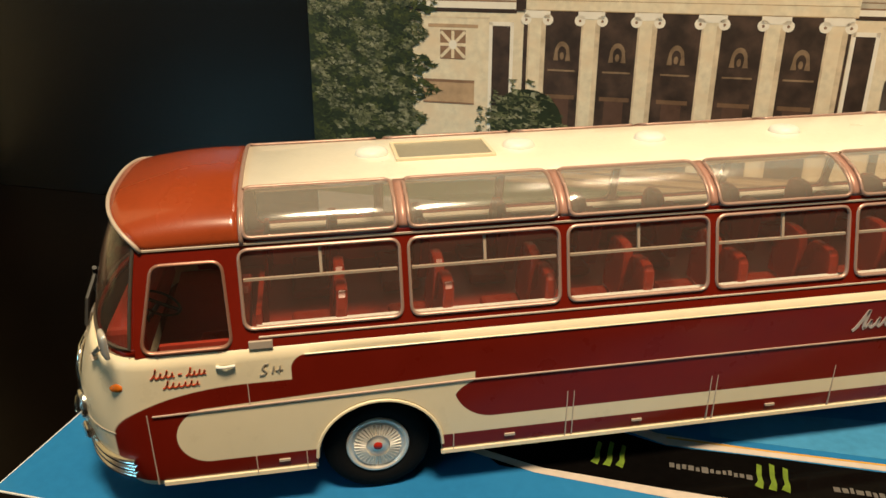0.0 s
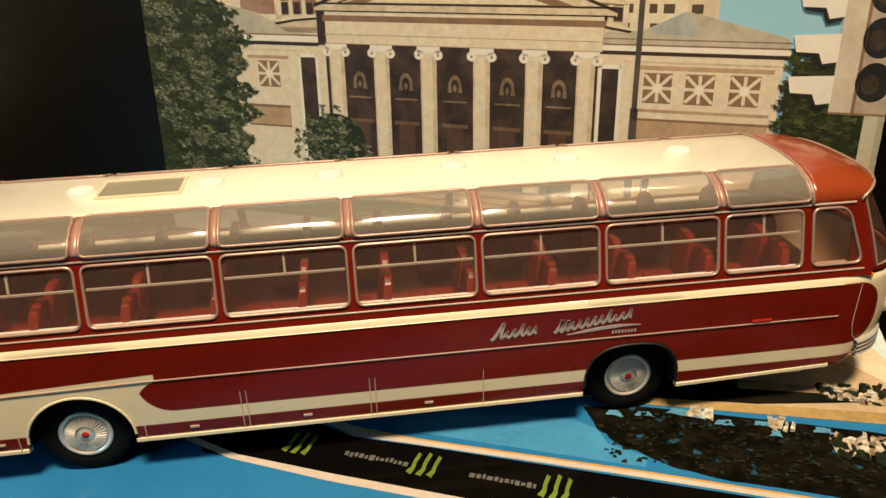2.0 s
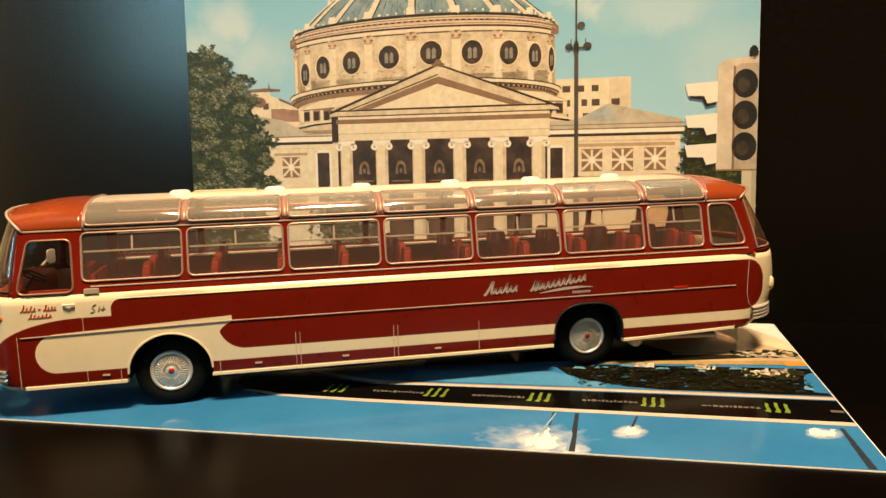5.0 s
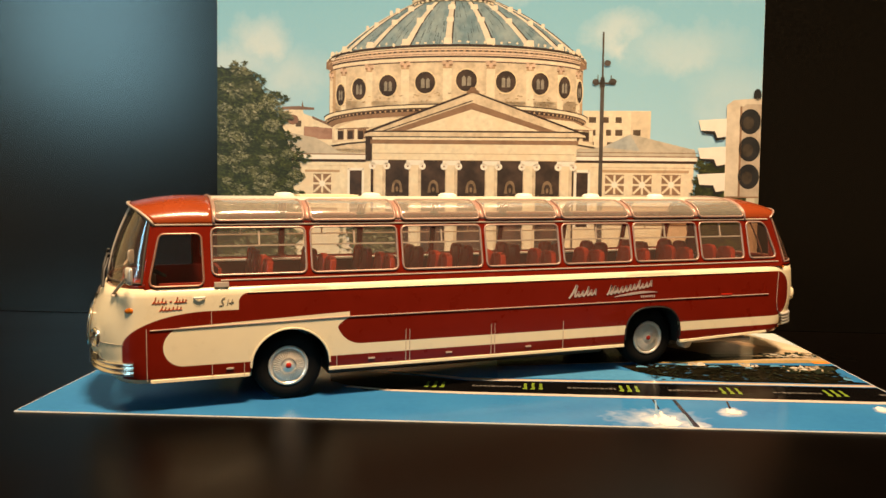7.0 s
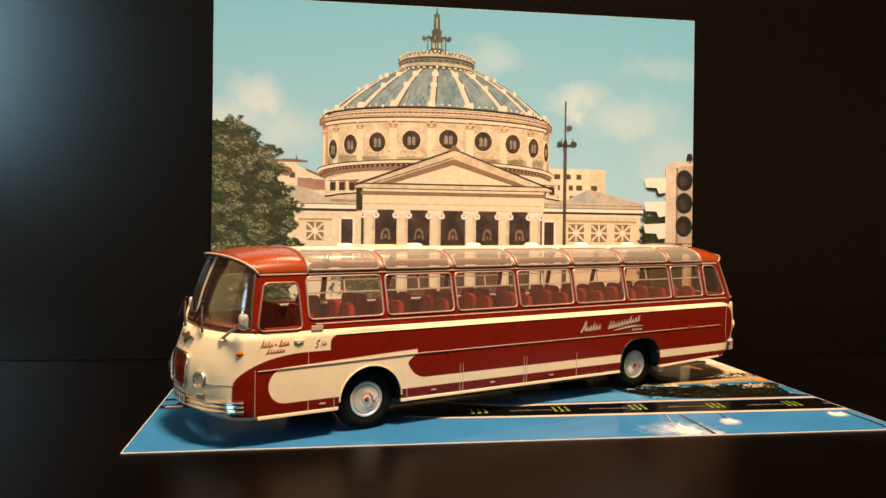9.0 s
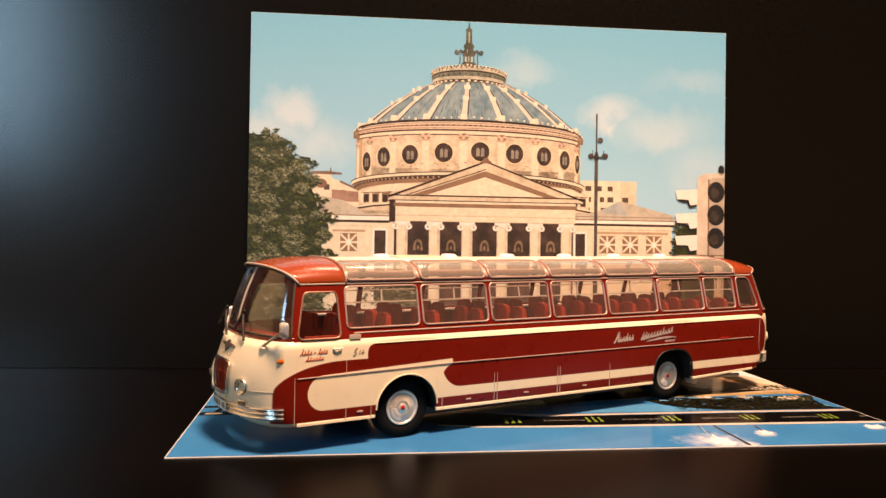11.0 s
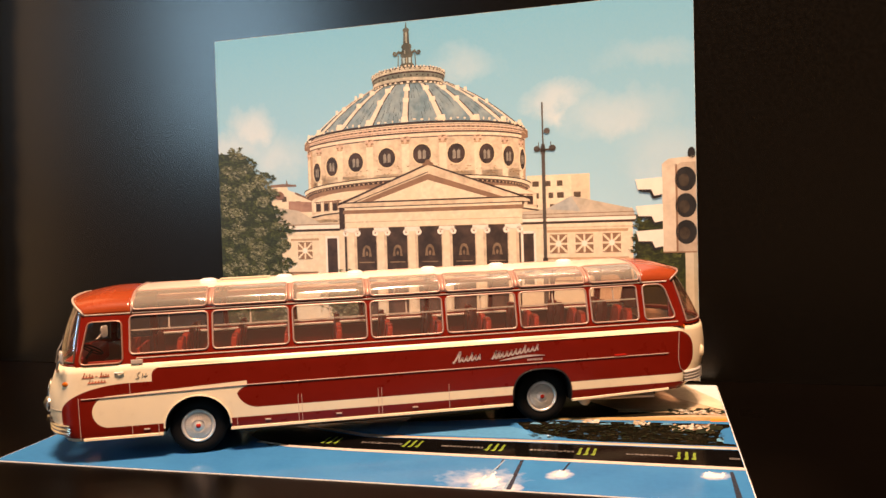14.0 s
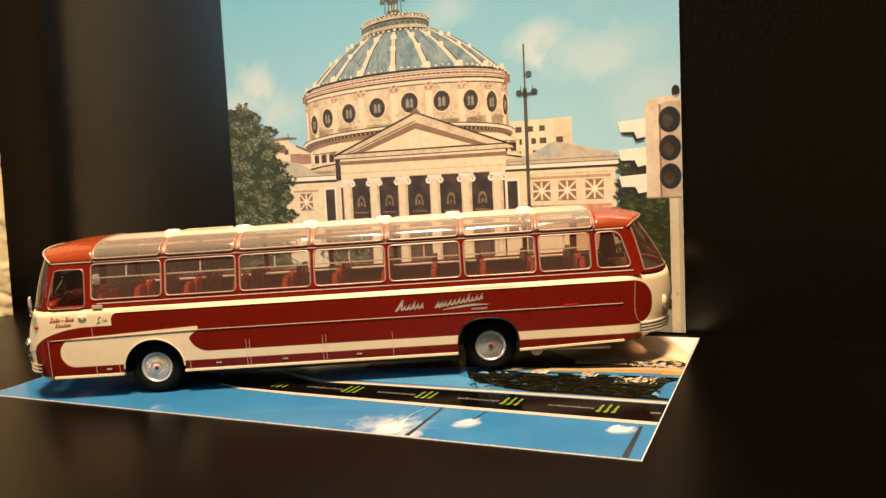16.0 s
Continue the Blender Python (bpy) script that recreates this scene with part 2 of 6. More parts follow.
def lathe(profile, steps=40, axis="y"):
    """Turns (radius, height) round an axis."""
    rows = []
    for r, h in profile:
        row = []
        for k in range(steps):
            a = math.tau * k / steps
            c, s = r * math.cos(a), r * math.sin(a)
            row.append((c, h, s) if axis == "y" else ((c, s, h) if axis == "z" else (h, c, s)))
        rows.append(row)
    bm = grid(rows, wrap=True)
    bmesh.ops.remove_doubles(bm, verts=bm.verts, dist=1e-7)
    return bm


def tube(points, r, sides=6, closed=False, flat=1.0):
    """A round bar along points."""
    pts = [Vector(p) for p in points]
    n = len(pts)
    rows = []
    for k, p in enumerate(pts):
        a = pts[(k - 1) % n] if closed or k else p
        b = pts[(k + 1) % n] if closed or k < n - 1 else p
        d = (b - a).normalized()
        up = Vector((0, 1, 0)) if abs(d.y) < 0.9 else Vector((1, 0, 0))
        u = d.cross(up).normalized()
        v = u.cross(d).normalized()
        rows.append([p + r * math.cos(math.tau * j / sides) * u + r * flat * math.sin(math.tau * j / sides) * v for j in range(sides)])
    if closed:
        rows.append(rows[0])
    bm = grid(rows, wrap=True)
    if closed:
        bmesh.ops.remove_doubles(bm, verts=bm.verts, dist=1e-7)
    else:
        for row in (0, -1):
            vs = list(bm.verts)
            vs = vs[:sides] if row == 0 else vs[-sides:]
            try:
                bm.faces.new(vs)
            except ValueError:
                pass
    return bm


def joined(*bms):
    out = bmesh.new()
    for b in bms:
        me = bpy.data.meshes.new("tmp")
        b.to_mesh(me)
        b.free()
        out.from_mesh(me)
        bpy.data.meshes.remove(me)
    return out


def moved(bm, m):
    bmesh.ops.transform(bm, matrix=m, verts=bm.verts)
    return bm


def round_poly(corners, r, steps=5):
    """A polygon in two dimensions with rounded corners; r one radius or one a corner."""
    out, n = [], len(corners)
    for k, c in enumerate(corners):
        rr = r[k] if isinstance(r, (list, tuple)) else r
        c, a, b = Vector(c), Vector(corners[k - 1]), Vector(corners[(k + 1) % n])
        da, db = (a - c).normalized(), (b - c).normalized()
        half = math.acos(max(-1, min(1, da.dot(db)))) / 2
        cut = rr / math.tan(half)
        p, q = c + da * cut, c + db * cut
        for i in range(steps + 1):
            s = i / steps
            out.append(tuple((1 - s) ** 2 * p + 2 * s * (1 - s) * c + s * s * q))
    return out


def empty(name, m, label, category, group="", kind=""):
    ob = new(name)
    ob.matrix_world = m
    return tagged(ob, label, category, group, kind)


# ---------------------------------------------------------------- the room
DIR = -25.77
PRINT = Matrix(((0.900547, 0.434455, 0.016277, 0.001535), (-0.434760, 0.899915, 0.033731, 0.300641), (0.0, -0.037453, 0.999298, 0.0), (0, 0, 0, 1)))

TABLE = pose(0.05, 0.02, 0, 0, 0, DIR)
table = empty("table", TABLE, "glossy dark brown wooden table under the model bus", "table")
part("tabletop", box(-0.75, 0.75, -0.46, 0.42, -0.028, 0, 0.002), M["table"], table)
for sx in (-0.68, 0.68):
    for sy in (-0.40, 0.36):
        part("leg", box(sx - 0.03, sx + 0.03, sy - 0.03, sy + 0.03, -0.75, -0.0285, 0.003), M["table"], table)

tagged(part("floor", box(-2.0, 2.2, -2.4, 1.4, -0.80, -0.75), M["carpet"], None, "brown carpet on the room's floor"), kind="structure")
tagged(part("ceiling", box(-2.0, 2.2, -2.4, 1.4, 1.75, 1.80), M["ceiling"], None, "white painted ceiling"), kind="structure")
tagged(part("wall_east", box(2.1, 2.2, -2.3, 1.3, -0.75, 1.75), M["wallpaint"], None, "warm beige painted wall"), kind="structure")
tagged(part("wall_south", box(-1.9, 2.1, -2.4, -2.3, -0.75, 1.75), M["wallpaint"], None, "warm beige painted wall"), kind="structure")
tagged(part("wall_north", box(-1.9, 2.1, 1.3, 1.4, -0.75, 1.75), M["wallpaint"], None, "warm beige painted wall"), kind="structure")
WY, WZ, HY, HZ = -0.86, 0.70, 0.27, 0.33
west = joined(box(-1.9, -1.8, -2.3, WY - HY, -0.75, 1.75), box(-1.9, -1.8, WY + HY, 1.3, -0.75, 1.75),
              box(-1.9, -1.8, WY - HY, WY + HY, -0.75, WZ - HZ), box(-1.9, -1.8, WY - HY, WY + HY, WZ + HZ, 1.75))
tagged(part("wall_west", west, M["wallpaint"], None, "warm beige painted wall with a small window"), kind="structure")
window = empty("window_1", pose(-1.8, WY, WZ), "small white framed window with cool light", "window", kind="structure")
for a, b, c, d in ((-HY, HY, -HZ, -HZ + 0.03), (-HY, HY, HZ - 0.03, HZ), (-HY, -HY + 0.03, -HZ + 0.03, HZ - 0.03), (HY - 0.03, HY, -HZ + 0.03, HZ - 0.03)):
    part("window_frame", box(-0.06, -0.02, a, b, c, d, 0.002), M["ceiling"], window)
part("pane", box(-0.045, -0.041, -HY + 0.03, HY - 0.03, -HZ + 0.03, HZ - 0.03), M["glass"], window).visible_shadow = False

lamp = empty("ceiling_lamp", pose(0.10, -0.42, 1.75), "round white ceiling lamp", "lamp")
part("shade", lathe([(0.03, 0), (0.06, -0.02), (0.10, -0.10), (0.21, -0.165), (0.205, -0.168), (0.09, -0.11), (0.04, -0.03)], 32, "z"), M["lampshade"], lamp, smooth=True)

# rough plaster wall beside the black board
def plaster_wall():
    """Trowelled stucco: smooth flats with raised dabs and ridges, its end not quite plumb."""
    nu, nv = 110, 380
    rows = []
    for i in range(nu):
        f = i / (nu - 1)
        row = []
        for j in range(nv):
            v = j / (nv - 1) * 0.60
            u = 0.42 * f ** 1.6 - 0.0425 * v * (1 - f)
            sweep = noise.noise(Vector((u * 20, v * 14, 7)))
            h = noise.fractal(Vector((u * 95 + sweep * 1.2, v * 70 + sweep * 1.2, 3.1)), 0.8, 2.0, 3)
            dab = min(max((h + 0.05) * 2.2, 0.0), 1.0)
            ridge = max(0.0, 1 - abs(h + 0.02) * 9) * max(0.0, 0.4 + sweep)
            fine = noise.noise(Vector((u * 240, v * 180, 5)))
            row.append((u, dab * dab * (3 - 2 * dab) * 0.0016 + ridge * 0.0012 + fine * 0.00025 + sweep * 0.0006, v))
        rows.append(row)
    near, far = [(p[0] + 0.016, -0.018, p[2]) for p in rows[0]], [(p[0], -0.018, p[2]) for p in rows[-1]]
    return grid([near] + rows + [far, near])


wall = part("wall_plaster", plaster_wall(), M["plaster"], None, "rough trowelled beige plaster wall", True)
wall.matrix_world = pose(-0.1775, 0.3575, 0.0, 0, 0, 180 + 24)
tagged(wall, kind="structure")

board = part("backdrop_board", box(-0.2315, 0.66, 0.0018, 0.018, 0.0, 0.62, 0.0004), M["board"], None, "satin black board standing behind the picture")
board.matrix_world = PRINT
tagged(board, category="board")
# ---------------------------------------------------------------- the printed picture
picture = empty("picture_print", PRINT, "colour print of a domed columned hall, leaning on black board", "picture")
STEP = 0.00002


def ink(name, colour, vary=0.14, **k):
    return paint("ink_" + name, colour, 0.46, vary=vary, grain=k.pop("grain", 420.0), blotch=k.pop("blotch", 120.0), **k)


def flat(polys, layer):
    """Printed shapes, in millimetres across and up, on one layer."""
    bm = bmesh.new()
    y = -0.0004 - layer * STEP
    for p in polys:
        vs = [bm.verts.new((u / 1000, y, v / 1000)) for u, v in p]
        try:
            f = bm.faces.new(vs)
        except ValueError:
            continue
        f.normal_update()
        if f.normal.y > 0:
            f.normal_flip()
    return bm


def rect(u0, u1, v0, v1):
    return [(u0, v0), (u1, v0), (u1, v1), (u0, v1)]


def oval(u, v, a, b, n=24):
    return [(u + a * math.cos(math.tau * k / n), v + b * math.sin(math.tau * k / n)) for k in range(n)]


def sky_ink():
    m = bpy.data.materials.new("ink_sky")
    m.use_nodes = True
    t = m.node_tree
    b = t.nodes["Principled BSDF"]
    s = t.nodes.new("ShaderNodeSeparateXYZ")
    co = t.nodes.new("ShaderNodeTexCoord").outputs["Object"]
    t.links.new(co, s.inputs[0])
    u, v = Ex(t, s.outputs[0]) * 1000, Ex(t, s.outputs[2]) * 1000
    up = ((v - 85) * (1 / 110)).do("ADD", 0, clamp=True)
    c = mix_colour(t, up.v, (0.32, 0.61, 0.78), (0.11, 0.43, 0.63))
    bend, curl = Ex(t, noise_of(t, 26.0, 6, 0.6)) - 0.5, Ex(t, noise_of(t, 41.0, 6, 0.62)) - 0.5
    wu, wv = u + bend * 46, v + curl * 34
    cloud = None
    for cu, cv, a, bb, most in ((22, 143, 15, 12, 1.0), (38, 124, 20, 16, 0.75), (206, 147, 17, 9, 1.0), (236, 138, 30, 11, 0.6), (258, 112, 22, 20, 0.5), (150, 168, 20, 10, 0.55), (10, 131, 20, 10, 0.9), (248, 166, 26, 8, 0.35)):
        e, f = (wu - cu) * (1 / a), (wv - cv) * (1 / bb)
        d = ((1.25 - (e * e + f * f).do("SQRT")) * 1.1).do("ADD", 0, clamp=True) * most
        cloud = d if cloud is None else cloud.high(d)
    fac = (cloud * (curl * 1.2 + 0.85)).do("ADD", 0, clamp=True) * 0.62
    c = mix_colour(t, fac.v, c, (0.70, 0.76, 0.78))
    c = mix_colour(t, (Ex(t, noise_of(t, 900.0, 2)) * 0.16).v, c, (0.45, 0.55, 0.55))
    t.links.new(c, b.inputs["Base Color"])
    b.inputs["Roughness"].default_value = 0.46
    return m


STONE = ink("stone", (0.69, 0.55, 0.39), 0.32, blotch=110.0, second=(0.82, 0.69, 0.51))
PALE = ink("pale_stone", (0.83, 0.73, 0.55), 0.2, second=(0.76, 0.61, 0.43))
SHADE = ink("shaded_stone", (0.27, 0.16, 0.10), 0.25)
DARK = ink("dark_opening", (0.045, 0.030, 0.024), 0.35, second=(0.10, 0.06, 0.045))
SLATE = ink("slate", (0.19, 0.31, 0.36), 0.35, second=(0.37, 0.45, 0.45), grain=300.0)
GREYROOF = ink("zinc_roof", (0.40, 0.43, 0.42), 0.2, second=(0.52, 0.52, 0.46))
LINE = ink("brown_line", (0.050, 0.030, 0.022), 0.3)
BLACKINK = ink("black", (0.02, 0.02, 0.02), 0.3)
WHITEINK = ink("white", (0.84, 0.78, 0.68), 0.06)
PINK = ink("pink_stone", (0.50, 0.34, 0.21), 0.22)
BRONZE = ink("bronze", (0.07, 0.075, 0.055), 0.3, second=(0.19, 0.19, 0.14))
VERDIGRIS = ink("verdigris", (0.13, 0.15, 0.12), 0.35, second=(0.27, 0.28, 0.22), grain=300.0)
LEAF = island_paint("ink_leaves", [(0.080, 0.095, 0.042), (0.165, 0.175, 0.085), (0.43, 0.42, 0.28), (0.042, 0.056, 0.026), (0.26, 0.262, 0.14), (0.105, 0.12, 0.060)])
LEAF_DIM = island_paint("ink_shaded_leaves", [(0.014, 0.020, 0.008), (0.042, 0.055, 0.017), (0.10, 0.115, 0.034), (0.022, 0.029, 0.010)])
LEAFBASE = ink("leaf_shadow", (0.022, 0.032, 0.014), 0.4)

part("paper", box(0, 0.2718, -0.0004, 0.0, 0.0005, 0.1958), WHITEINK, picture, "white paper of the print")


def draw(name, polys, layer, material, label="", whole=False, kind=""):
    """One printed part for each shape, or one for all of them where they make one part."""
    if whole or kind:
        return part(name, flat(polys, layer), material, picture, label, kind=kind)
    for p in polys:
        part(name, flat([p], layer), material, picture, label)


draw("sky", [rect(0.05, 271.75, 0.55, 195.72)], 1, sky_ink(), "pale blue printed sky with white clouds")

UC, HW = 122.0, 63.5


def arc(side, mid, hw=HW, u0=None, u1=None, n=36):
    """The upper arc of a round ledge seen from below."""
    u0, u1 = UC - hw if u0 is None else u0, UC + hw if u1 is None else u1
    out = []
    for k in range(n + 1):
        a = math.pi * (1 - k / n)
        u = UC + hw * math.cos(a)
        if u0 - 0.01 <= u <= u1 + 0.01:
            out.append((u, side + (mid - side) * math.sin(a)))
    return out


def band(s0, m0, s1, m1, hw0=HW, hw1=HW):
    return arc(s0, m0, hw0) + arc(s1, m1, hw1)[::-1]


# far houses
draw("house_picture", [[(32, 62), (32, 106.5), (38, 107.6), (39, 108.6), (44.5, 108.2), (45.2, 105.6), (48.5, 104.4), (60, 100), (60, 62)], rect(186, 219, 62, 107.6)], 2, PALE, "pale printed houses behind the hall")
wins = [rect(a, b, v, v + h) for v, h, spans in ((101.7, 2.8, ((188.9, 192.4), (195.7, 198.6), (201.9, 204.9))), (95.4, 2.9, ((188.9, 192.3), (197.4, 199.9), (201.9, 205.4), (210.6, 214.2))), (90.4, 1.8, ((189.4, 191.6), (198.0, 200.6)))) for a, b in spans]
draw("house_side", [rect(209.5, 219, 89, 107.2)], 2.5, ink("house_shade", (0.70, 0.58, 0.42), 0.15))
draw("house_window", wins + [rect(41, 44, 99, 102), rect(50, 53, 96, 99)], 3, ink("house_opening", (0.11, 0.075, 0.05), 0.3))
draw("house_roof", [[(33, 107.6), (34, 109.0), (42, 109.4), (50.6, 108.6), (50.6, 107.5)], [(49.6, 104.4), (49.6, 103.2), (58.6, 99.4), (58.6, 100.6)], [(44.0, 109), (44.4, 112), (45.2, 109)]], 3.2, ink("brown_roof", (0.20, 0.12, 0.09), 0.3, second=(0.30, 0.19, 0.14)))
draw("house_shed", [[(45.3, 99.2), (60, 98.2), (60, 92.6), (45.3, 92.8)]], 3.4, ink("red_brown_wall", (0.36, 0.20, 0.15), 0.25, second=(0.46, 0.29, 0.21)))
draw("house_tree", [oval(39.5, 102.5, 3.2, 2.6, 9)], 3.3, ink("red_leaves", (0.26, 0.14, 0.10), 0.4))

# rotunda
draw("drum", [band(127, 139, 100, 111)[:] , rect(60, 184, 86, 112)], 4, STONE, "printed stone drum")
draw("drum_shade", [[(UC + HW * math.cos(a), v) for a, v in ((math.pi * 0.90, 106), (math.pi, 101), (math.pi, 127), (math.pi * 0.90, 131))],
                    [(UC + HW * math.cos(a), v) for a, v in ((0, 101), (math.pi * 0.10, 106), (math.pi * 0.10, 131), (0, 127))]], 5, PINK)
pil = []
RIBS = [math.radians(86.6 + 20 * k) for k in range(-4, 5)]
for a in RIBS:
    u, w = UC - 63 * math.cos(a), 1.7 * math.sin(a) + 0.5
    pil.append(rect(u - w, u + w, 100 + 10 * math.sin(a), 124.0 + 7.4 * math.sin(a)))
draw("drum_pilaster", pil, 6, PALE)
BLUSH = ink("blush_stone", (0.79, 0.60, 0.46), 0.24, second=(0.66, 0.46, 0.34))
draw("cornice", [band(131.8, 139.4, 126.4, 131.8, 64.6, 63.4)], 7, BLUSH)
draw("cornice_line", [band(129.9, 137.4, 129.3, 136.7, 65, 64.8), band(128.5, 134.7, 127.8, 133.9, 64.4, 64), band(126.5, 131.9, 126.1, 131.5, 63.4, 63.2)], 8, LINE)
draw("cornice_groove", [band(130.9, 138.5, 130.6, 138.2, 65, 65), band(129.1, 135.6, 128.8, 135.3, 64.5, 64.5)], 8, SHADE)
draw("cornice_light", [band(131.7, 139.3, 131.0, 138.6, 65, 65), band(127.7, 133.7, 126.7, 132.3, 64, 63.5)], 8, PALE)
draw("frieze_bracket", [rect(UC - 63 * math.cos(a) - 1.9 * math.sin(a) - 0.3, UC - 63 * math.cos(a) + 1.9 * math.sin(a) + 0.3, 121.4 + 7.0 * math.sin(a), 124.6 + 7.0 * math.sin(a)) for a in RIBS], 8, PINK)
draw("lower_ledge", [band(103.2, 110.5, 101.6, 108.9, 66, 65.5)], 7.6, PALE)
draw("ledge_line", [band(103.6, 110.9, 103.1, 110.4, 66.4, 66.2), band(101.7, 109.0, 101.3, 108.5, 65.6, 65.4)], 8, LINE)
draw("ledge_shadow", [band(101.4, 108.6, 98.4, 105.0, 65.2, 62)], 7.4, SHADE)
draw("ledge_dark", [band(101.2, 108.4, 100.2, 107.2, 65, 64)], 7.8, LINE)
draw("lower_ring", [[(60, 98.6), (66, 101.4), (76, 103.6), (124, 106), (172, 103.6), (184, 101.4), (191, 98.6), (191, 86), (60, 86)]], 6, STONE)
# the low porches at both sides of the drum: a pale roof, dark openings between pillars, a ledge
for side in (1, -1):
    flip = lambda q: [(u if side > 0 else 252 - u, v) for u, v in q]
    draw("porch_roof", [flip([(61.6, 97.9), (71, 102.2), (81.5, 103.4), (96, 103.6), (88, 100.6), (78.6, 98.6)])], 8.4, PALE)
    draw("porch_roof_line", [flip([(61.4, 98.0), (78.8, 98.9), (78.8, 98.2), (61.4, 97.3)])], 8.6, SHADE)
    draw("porch_opening", [flip([(61.8, 96.9), (77.4, 98.1), (77.4, 93.4), (61.8, 92.2)])], 8.2, SHADE)
    draw("porch_opening_dark", [flip(rect(u, u + 2.6, 92.8, 97.0)) for u in (63.0, 68.0, 73.4)], 8.5, LINE)
    draw("porch_pillar", [flip(rect(u, u + 1.6, 92.2, 97.8)) for u in (61.2, 66.0, 71.4)], 8.8, PALE)
    draw("porch_ledge", [flip([(58.6, 90.4), (68, 91.9), (77.4, 92.8), (77.4, 91.6), (68, 90.8), (59.6, 89.4)])], 8.9, PALE)
    draw("porch_ledge_line", [flip([(59.4, 89.6), (68, 91.0), (77.4, 91.8), (77.4, 91.1), (68, 90.2), (60.4, 88.9)])], 9, LINE)
holes, rims, glints = [], [], []
for u, v, a in ((64.2, 115.0, 2.2), (73.6, 118.0, 3.5), (88.3, 119.7, 4.5), (107.2, 121.3, 5.1), (127.9, 122.4, 5.3), (147.6, 121.7, 5.0), (164.6, 120.7, 4.2), (176.6, 118.8, 2.9), (184.0, 116.6, 1.3)):
    rims.append(oval(u, v, a + 0.55, 6.1))
    holes.append(oval(u, v, a, 5.4))
    glints += [[(u + a * (0.08 + 0.5 * e), v - 2.8), (u + a * (0.08 + 0.5 * e) + a * 0.36, v - 2.6), (u + a * (0.08 + 0.5 * e) + a * 0.36, v + 1.4), (u + a * (0.26 + 0.5 * e), v + 2.4), (u + a * (0.08 + 0.5 * e), v + 1.4)] for e in (-1, 0)]
draw("window_surround", rims, 9, ink("surround", (0.80, 0.64, 0.42), 0.2))
draw("round_window", holes, 10, DARK, "dark round printed windows")
draw("window_glint", glints, 11, ink("window_glint", (0.30, 0.27, 0.22), 0.5))


# dome
def meridian(s, n=14):
    """A rib of the dome from its foot to the lantern; s from -1 to 1."""
    out = []
    for k in range(n + 1):
        f = k / n
        half = 62.5 - 42.0 * f
        foot = 132 + 7.8 * math.sqrt(max(0, 1 - s * s))
        out.append((UC + half * s, foot + (160.5 + 2.2 * math.sqrt(max(0, 1 - s * s)) - foot) * (f + 0.10 * math.sin(math.pi * f))))
    return out


fan = [meridian(-1 + 2 * k / 28) for k in range(29)]
part("dome", grid([[(u / 1000, -0.0004 - 9 * STEP, v / 1000) for u, v in line] for line in fan]), SLATE, picture, "printed slate dome with pale ribs")
ribs, dormers = [], []
for k, a in enumerate(RIBS):
    line = meridian(-math.cos(a))
    w = 0.45 + 1.25 * math.sin(a)
    ribs.append([(u - w * (1 - 0.5 * i / 14), v) for i, (u, v) in enumerate(line)] + [(u + w * (1 - 0.5 * i / 14), v) for i, (u, v) in reversed(list(enumerate(line)))])
    for i in (0, 6, 10):
        u, v = line[i]
        g = 0.6 if i == 0 else 0.15
        high = 3.8 if i == 0 else 2.0
        dormers.append(round_poly([(u - w - g, v - 0.4), (u + w + g, v - 0.4), (u + w + 0.4 * g, v + high), (u - w - 0.2 * g, v + high)], 0.45, 3))
shades = []
for a in RIBS:
    line = meridian(-math.cos(a))
    w = 0.45 + 1.25 * math.sin(a)
    shades.append([(u + w * (1 - 0.5 * i / 14), v) for i, (u, v) in enumerate(line)] + [(u + w * (1 - 0.5 * i / 14) + 0.7, v) for i, (u, v) in reversed(list(enumerate(line)))])
draw("rib_shadow", shades, 10, LINE)
draw("dome_rib", ribs, 10, ink("rib", (0.76, 0.68, 0.55), 0.2))
draw("dome_dormer", dormers, 11, ink("node_stone", (0.88, 0.77, 0.62), 0.15, second=(0.80, 0.66, 0.50)))
draw("dome_foot_line", [band(132.7, 140.4, 131.6, 139.2, 63.8, 63.8)], 12, LINE)
draw("dentil", [rect(UC - 64 * math.cos(a) - 0.45 * math.sin(a) - 0.12, UC - 64 * math.cos(a) + 0.45 * math.sin(a) + 0.12, 129.4 + 7.2 * math.sin(a), 130.2 + 7.2 * math.sin(a)) for a in (math.pi * (k + 0.5) / 64 for k in range(64))], 9, PINK, kind="stuff")
draw("dentil", [rect(UC - 65 * math.cos(a) - 0.4 * math.sin(a) - 0.12, UC - 65 * math.cos(a) + 0.4 * math.sin(a) + 0.12, 100.4 + 7 * math.sin(a), 101.2 + 7 * math.sin(a)) for a in (math.pi * (k + 0.5) / 64 for k in range(64))], 9, PINK, kind="stuff")
random.seed(9)
bumps = []
for k in range(46):
    a = math.pi * (k + 0.5) / 46
    u, v = UC - 63 * math.cos(a), 132.6 + 7.8 * math.sin(a)
    bumps.append(oval(u, v + random.uniform(0.3, 1.4), random.uniform(0.4, 1.0), random.uniform(0.4, 1.0), 7))
draw("dome_foot_ornament", bumps, 13, PALE, kind="stuff")
def ring(s0, m0, s1, m1, hw0, hw1, cu=121.0, n=24):
    """A band round the lantern, seen from below."""
    top = [(cu - hw0 * math.cos(math.pi * k / n), s0 + (m0 - s0) * math.sin(math.pi * k / n)) for k in range(n + 1)]
    low = [(cu - hw1 * math.cos(math.pi * k / n), s1 + (m1 - s1) * math.sin(math.pi * k / n)) for k in range(n + 1)]
    return top + low[::-1]


